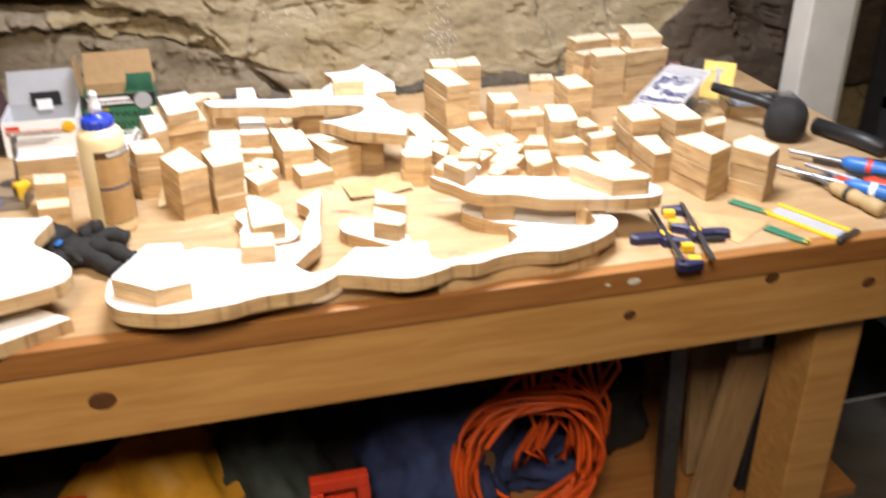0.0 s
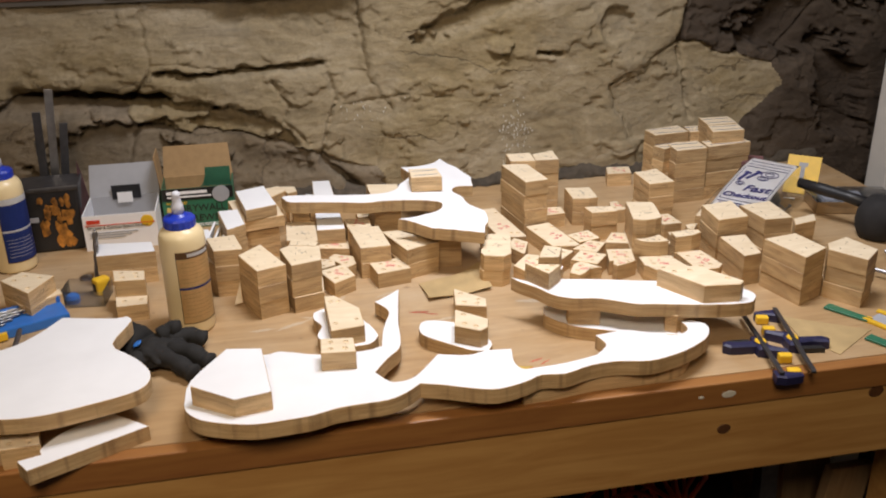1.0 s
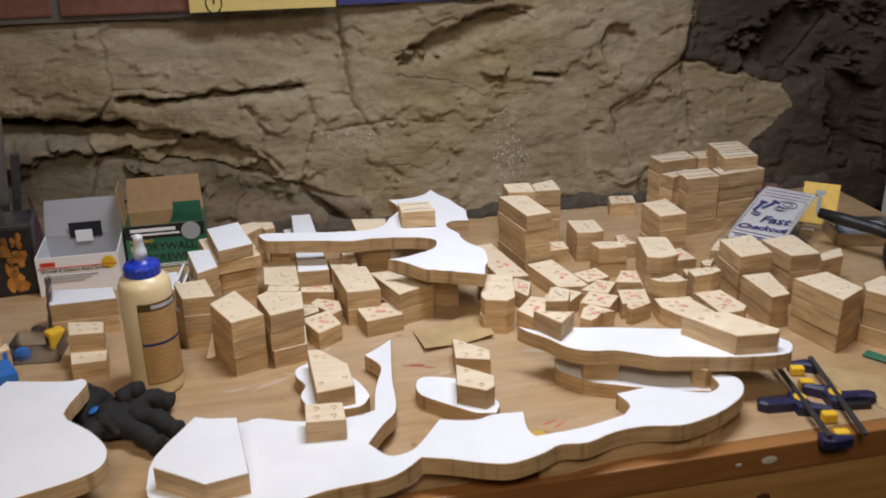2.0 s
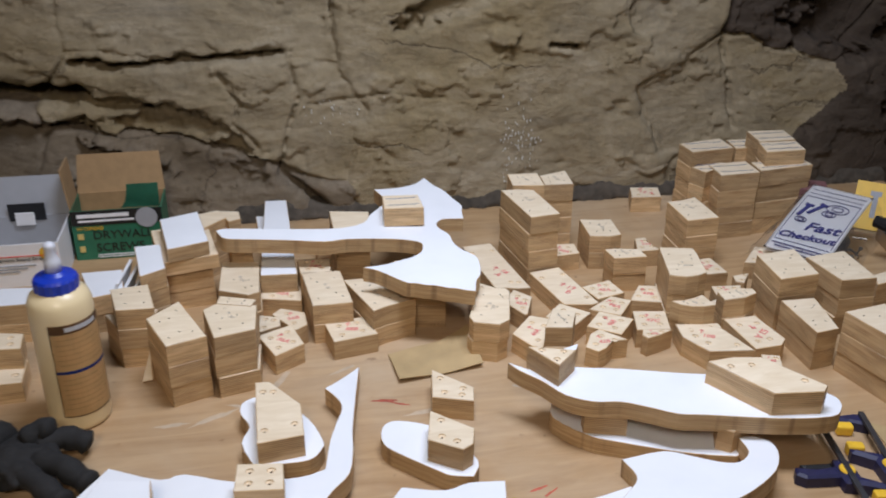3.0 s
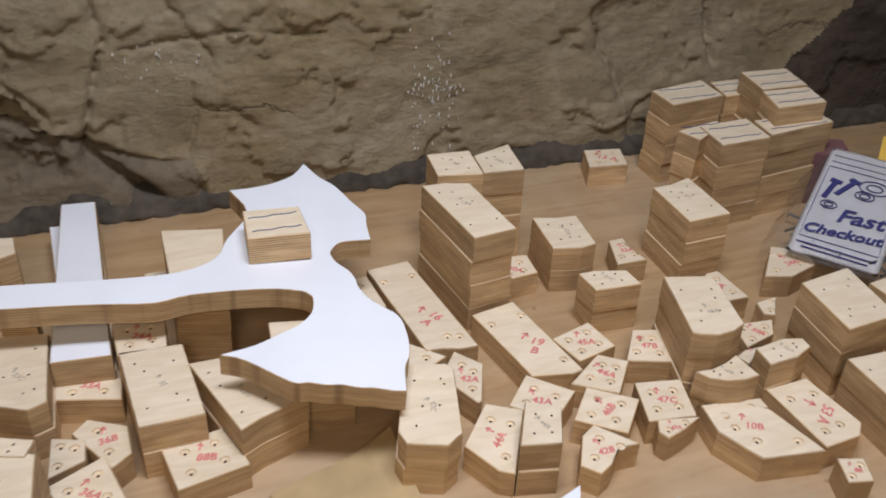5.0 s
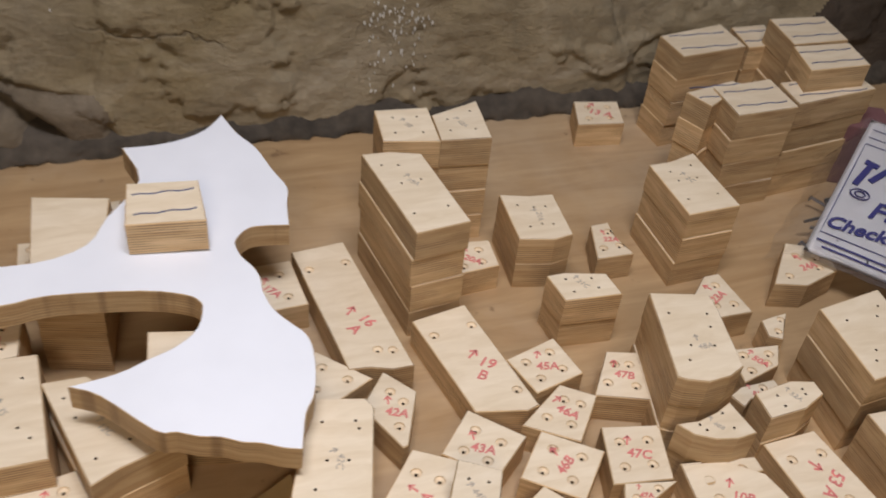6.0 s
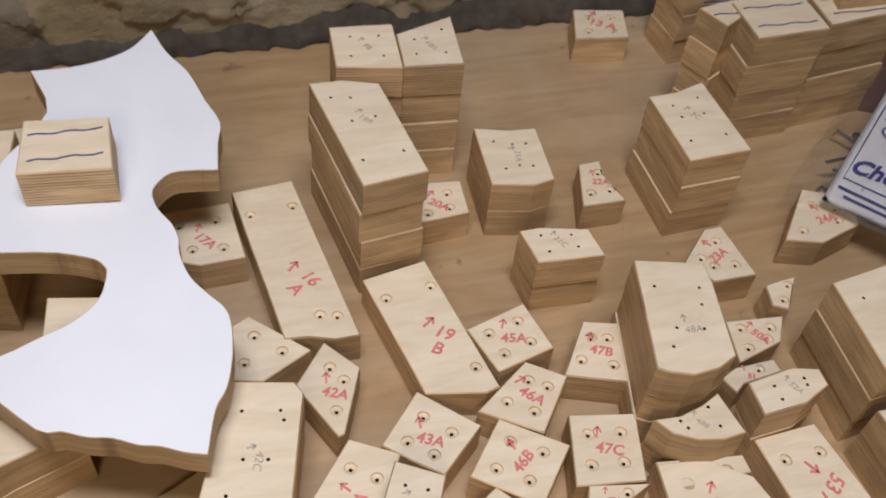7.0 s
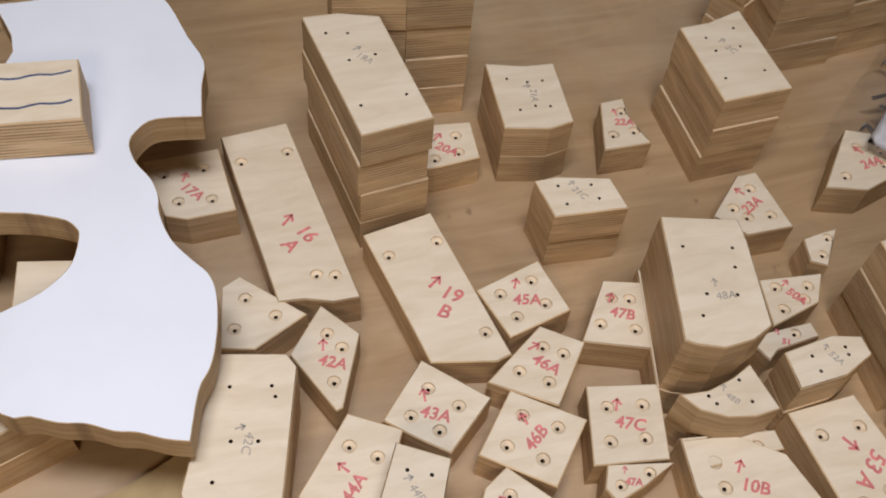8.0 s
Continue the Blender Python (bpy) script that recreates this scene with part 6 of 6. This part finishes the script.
# Dust brush: round black head on a long dark handle.
brush = anchor("dust_brush", pose(0.632, 0.3692, BENCH, 0, 0, 26))
tagged(brush, "black round-headed brush with a long dark handle", "brush")
bm = lathe([(0.022, 0), (0.029, 0.006), (0.033, 0.016), (0.0345, 0.030), (0.033, 0.044), (0.028, 0.056), (0.020, 0.064), (0.012, 0.067)], 32)
for v in bm.verts:
    v.co *= 1 + 0.05 * noise.noise(v.co * 60)
part("brush_head", bm, DARK_FABRIC, brush, "worn black bristle head", True)
part("handle", tube([(0.0, 0.02, 0.050), (0.0, 0.06, 0.052), (-0.004, 0.10, 0.054), (-0.008, 0.14, 0.056)], [0.010, 0.009, 0.010, 0.008], 12), BLACK, brush, "", True)
pipe = link("black_tube", tube([(0.696, 0.377, BENCH + 0.014), (0.725, 0.303, BENCH + 0.014), (0.736, 0.251, BENCH + 0.014)], 0.0138, 16), BLACK, smooth=True)
tagged(pipe, "short black plastic tube lying near the edge", "tube")

# Hand tools lying along the right end.


def hand_tool(name, m, length, r, shaft, grip_mat, stripe, label):
    ob = anchor(name, m)
    tagged(ob, label, "hand tool", "hand tools at the bench end")
    prof = [(r * 0.55, 0), (r * 0.95, 0.004), (r, 0.02), (r * 0.78, 0.036), (r * 0.95, 0.05), (r * 0.9, length * 0.9), (r * 0.5, length)]
    grip = part("grip", lathe(prof, 18, m=pose(0, 0, r, 0, 90)), grip_mat, ob, "", True)
    part("stripe", lathe([(r * 0.99, 0.056), (r * 1.0, 0.064)], 18, m=pose(0, 0, r, 0, 90)), stripe, grip)
    part("shaft", tube([(length, 0, r), (length + shaft, 0, r)], 0.003, 10), STEEL, ob)
    return ob


hand_tool("screwdriver", pose(0.6712, 0.0598, BENCH, 0, 0, 118), 0.105, 0.0135, 0.09, RED, PAPER, "screwdriver with a bright red handle")
hand_tool("screwdriver", pose(0.6536, 0.0759, BENCH, 0, 0, 126), 0.100, 0.0120, 0.10, BLUE_TOOL, PAPER, "screwdriver with a blue and white handle")
hand_tool("screwdriver", pose(0.7059, 0.1523, BENCH, 0, 0, 130), 0.100, 0.0125, 0.08, BLUE_TOOL, RED, "screwdriver with a dark blue handle")
hand_tool("chisel", pose(0.5889, 0.0645, BENCH, 0, 0, 100), 0.095, 0.0115, 0.07, KRAFT, BLACK, "chisel with a worn amber handle")


def pliers(m, label):
    ob = anchor("pliers", m)
    tagged(ob, label, "pliers", "hand tools at the bench end")
    for s in (-1, 1):
        part("handle", tube([(0.0, 0.002 * s, 0.008), (-0.03, 0.013 * s, 0.008), (-0.07, 0.016 * s, 0.008), (-0.11, 0.010 * s, 0.008)], [0.005, 0.007, 0.0075, 0.006], 12), BLACK if s < 0 else RED, ob, "", True)
        part("jaw", slab([(0.0, 0.0006 * s), (0.045, 0.0006 * s), (0.044, 0.004 * s), (0.012, 0.012 * s), (-0.006, 0.009 * s)], 0.010, (), 0.001, 0, 0), DARK_STEEL, ob)
    part("pivot", lathe([(0.006, 0.010), (0.005, 0.0125)], 16), STEEL, ob)
    return ob


pliers(pose(0.5994, 0.1857, BENCH, 0, 0, 150), "dark steel pliers with worn handles")
pliers(pose(0.6516, 0.2366, BENCH, 0, 0, 140), "dark steel pliers with red handles")
square = anchor("folding_rule", pose(0.4817, 0.0803, BENCH, 0, 0, 115))
tagged(square, "yellow and grey measuring square lying flat", "square")
part("blade", cuboid((-0.055, -0.022, 0), (0.055, -0.014, 0.004), 0.001), YELLOW, square)
part("blade", cuboid((-0.055, 0.014, 0), (0.055, 0.022, 0.004), 0.001), YELLOW, square)
part("stock", cuboid((-0.064, -0.024, 0), (-0.055, 0.024, 0.006), 0.001), STEEL, square)
part("slide", cuboid((-0.050, -0.013, 0), (0.050, 0.013, 0.002), 0.0005), PAPER_GREY, square)
slip = link("tan_paper_sheet", slab([(0.344, 0.153), (0.435, 0.094), (0.360, 0.046), (0.336, 0.098)], 0.0008, (), 0.0002, 0, 0), KRAFT)
slip.location = (0, 0, BENCH + 0.0004)
tagged(slip, "thin tan paper sheet under the clamps", "paper")
for x, y, a in ((0.432, 0.050, -62), (0.432, 0.140, -58)):
    chip = anchor("green_circuit_strip", pose(x, y, BENCH + 0.0014, 0, 0, a))
    tagged(chip, "narrow green strip with brass tips", "strip", "green strips")
    part("strip_body", slab([(-0.03, -0.008), (0.028, -0.006), (0.03, 0.005), (-0.03, 0.008)], 0.0025, (), 0.0004, 0, 0), GREEN, chip)
    for s in (-0.004, 0.004):
        part("brass_tip", cuboid((0.024, s - 0.0015, 0.0026), (0.031, s + 0.0015, 0.0036), 0.0003), YELLOW, chip)

# ---- what lies under the bench ----
shelf = anchor("under_shelf")
tagged(shelf, "rough wooden shelf under the workbench", "shelf", kind="")
part("deck", cuboid((X0 + 0.05, 0.14, 0.30), (X1 - 0.02, DEEP - 0.14, 0.32), 0.002), PINE_TRIM, shelf)
for x in (-0.94, X1 - 0.15):
    part("bearer", cuboid((x + 0.02, 0.13, 0.255), (x + 0.06, DEEP - 0.13, 0.299), 0.002), PINE, shelf)
SHELF = 0.32


def cable_coil(x, y, z, R, turns, spread, seed, label, r=0.0042, upright=True):
    q = random.Random(seed)
    ob = anchor("cable_coil", pose(x, y, z))
    tagged(ob, label, "cable", "orange extension cables")
    for k in range(turns):
        rr = R * q.uniform(0.82, 1.12)
        ox, oz = q.gauss(0, spread), q.gauss(0, spread)
        oy = q.uniform(-0.03, 0.03)
        ph = q.uniform(0, 6)
        pts = []
        for i in range(40):
            a = 2 * math.pi * i / 40
            px = ox + rr * 0.95 * math.cos(a)
            pz = oz + rr * (1.05 + 0.08 * math.sin(2 * a + ph)) * math.sin(a)
            py = oy + 0.012 * math.sin(3 * a + ph)
            pts.append((px, py, pz) if upright else (px, pz, abs(py)))
        part("loop", tube(pts, r, 7, closed=True), ORANGE, ob, "", True)
    return ob


cable_coil(0.145, 0.19, 0.475, 0.125, 11, 0.010, 4, "large coil of orange extension cable hanging")
hang = anchor("cable_bundle", pose(0.20, 0.235, 0.62))
tagged(hang, "bundle of orange cable hanging from the bench frame", "cable", "orange extension cables")
q = random.Random(8)
for k in range(14):
    x = -0.05 + 0.011 * k + q.uniform(-0.006, 0.006)
    pts = [(x + 0.03 * q.uniform(-1, 1) * i / 8, q.uniform(-0.02, 0.02), 0.16 - 0.36 * i / 8) for i in range(9)]
    part("strand", tube(pts, 0.0042, 7), ORANGE, hang, "", True)


def heap(name, x, y, z, sx, sy, sz, mat, seed, label, category, rough=0.35):
    bm = bmesh.new()
    bmesh.ops.create_icosphere(bm, subdivisions=4, radius=1.0)
    off = Vector((seed * 3.1, seed * 1.7, 0))
    for v in bm.verts:
        n = noise.fractal(v.co * 1.6 + off, 0.9, 2.1, 5)
        v.co *= 1 + rough * n
        v.co = Vector((v.co.x * sx, v.co.y * sy, max(-0.55 * sz, v.co.z * sz)))
    ob = link(name, bm, mat, smooth=True)
    low = min(v.co.z for v in ob.data.vertices)
    ob.location = (x, y, z - low)
    return tagged(ob, label, category)


heap("yellow_sack", -0.42, 0.26, SHELF, 0.14, 0.10, 0.16, YELLOW_BAG, 1, "slumped yellow plastic sack on the shelf", "sack")
heap("dark_bag", -0.62, 0.38, SHELF, 0.15, 0.13, 0.17, DARK_FABRIC, 6, "dark canvas bag in the shadow", "bag")
heap("dark_bag", -0.27, 0.28, SHELF, 0.10, 0.10, 0.16, plain("dark_green_canvas", (0.02, 0.03, 0.028), 0.8, 0, 0.4, 40, 0.4), 2, "dark green canvas tool bag", "bag")
heap("blue_bag", 0.02, 0.31, SHELF, 0.13, 0.11, 0.15, BLUE_FABRIC, 3, "dark blue canvas bag behind the cables", "bag")
heap("blue_bag", 0.20, 0.36, SHELF, 0.13, 0.10, 0.08, BLUE_FABRIC, 7, "dark blue canvas bag under the cable coil", "bag")
heap("dark_bag", 0.32, 0.42, SHELF, 0.13, 0.11, 0.15, DARK_FABRIC, 4, "dark canvas bag in the shadow", "bag")
heap("dark_bag", -0.13, 0.46, SHELF, 0.16, 0.12, 0.21, DARK_FABRIC, 5, "dark canvas bag in the shadow", "bag")
cable_coil(-0.57, 0.20, SHELF + 0.10, 0.10, 6, 0.02, 9, "red-orange cable coil beside the sack", 0.005)
toolbox = anchor("orange_clamp_rack", pose(-0.155, 0.20, SHELF))
tagged(toolbox, "orange bent plastic bracket among the bags", "bracket")
for a, b in (((-0.05, -0.01, 0.155), (0.04, 0.01, 0.178)), ((0.022, -0.01, 0.10), (0.042, 0.01, 0.154)), ((-0.035, -0.012, 0.115), (0.02, 0.012, 0.135)), ((-0.02, -0.012, 0.08), (0.075, 0.012, 0.099)), ((0.03, -0.012, 0.03), (0.05, 0.012, 0.079)), ((-0.05, -0.012, 0.0), (-0.03, 0.012, 0.154))):
    part("bracket_arm", cuboid(a, b, 0.004), RED, toolbox)
for k, (x, y, ln, tilt, turn) in enumerate(((0.03, 0.20, 0.17, 32, 40), (0.46, 0.16, 0.30, 8, 10), (0.50, 0.24, 0.34, -5, 0), (-0.28, 0.18, 0.16, 50, -30))):
    ob = link("scrap_board", cuboid((-0.04, -0.008, 0), (0.04, 0.008, ln), 0.001), wood("scrap_pine_%s" % "abcd"[k], (0.38, 0.25, 0.13), (0.26, 0.16, 0.08), 0.6, (9, 9, 1), 12.0))
    ob.matrix_basis = pose(x, y, SHELF + 0.012, 0, tilt, turn)
    tagged(ob, "sawn pine offcut stored under the bench", "offcut", "offcuts under the bench")
for x, tilt in ((0.395, -3), (0.545, 2), (0.575, 5)):
    ob = link("steel_rail", cuboid((-0.014, -0.012, 0), (0.014, 0.012, 0.44), 0.002), DARK_STEEL)
    ob.matrix_basis = pose(x, 0.19, SHELF + 0.004, 0, tilt, 0)
    tagged(ob, "dark steel rail stored upright", "rail", "rails under the bench")
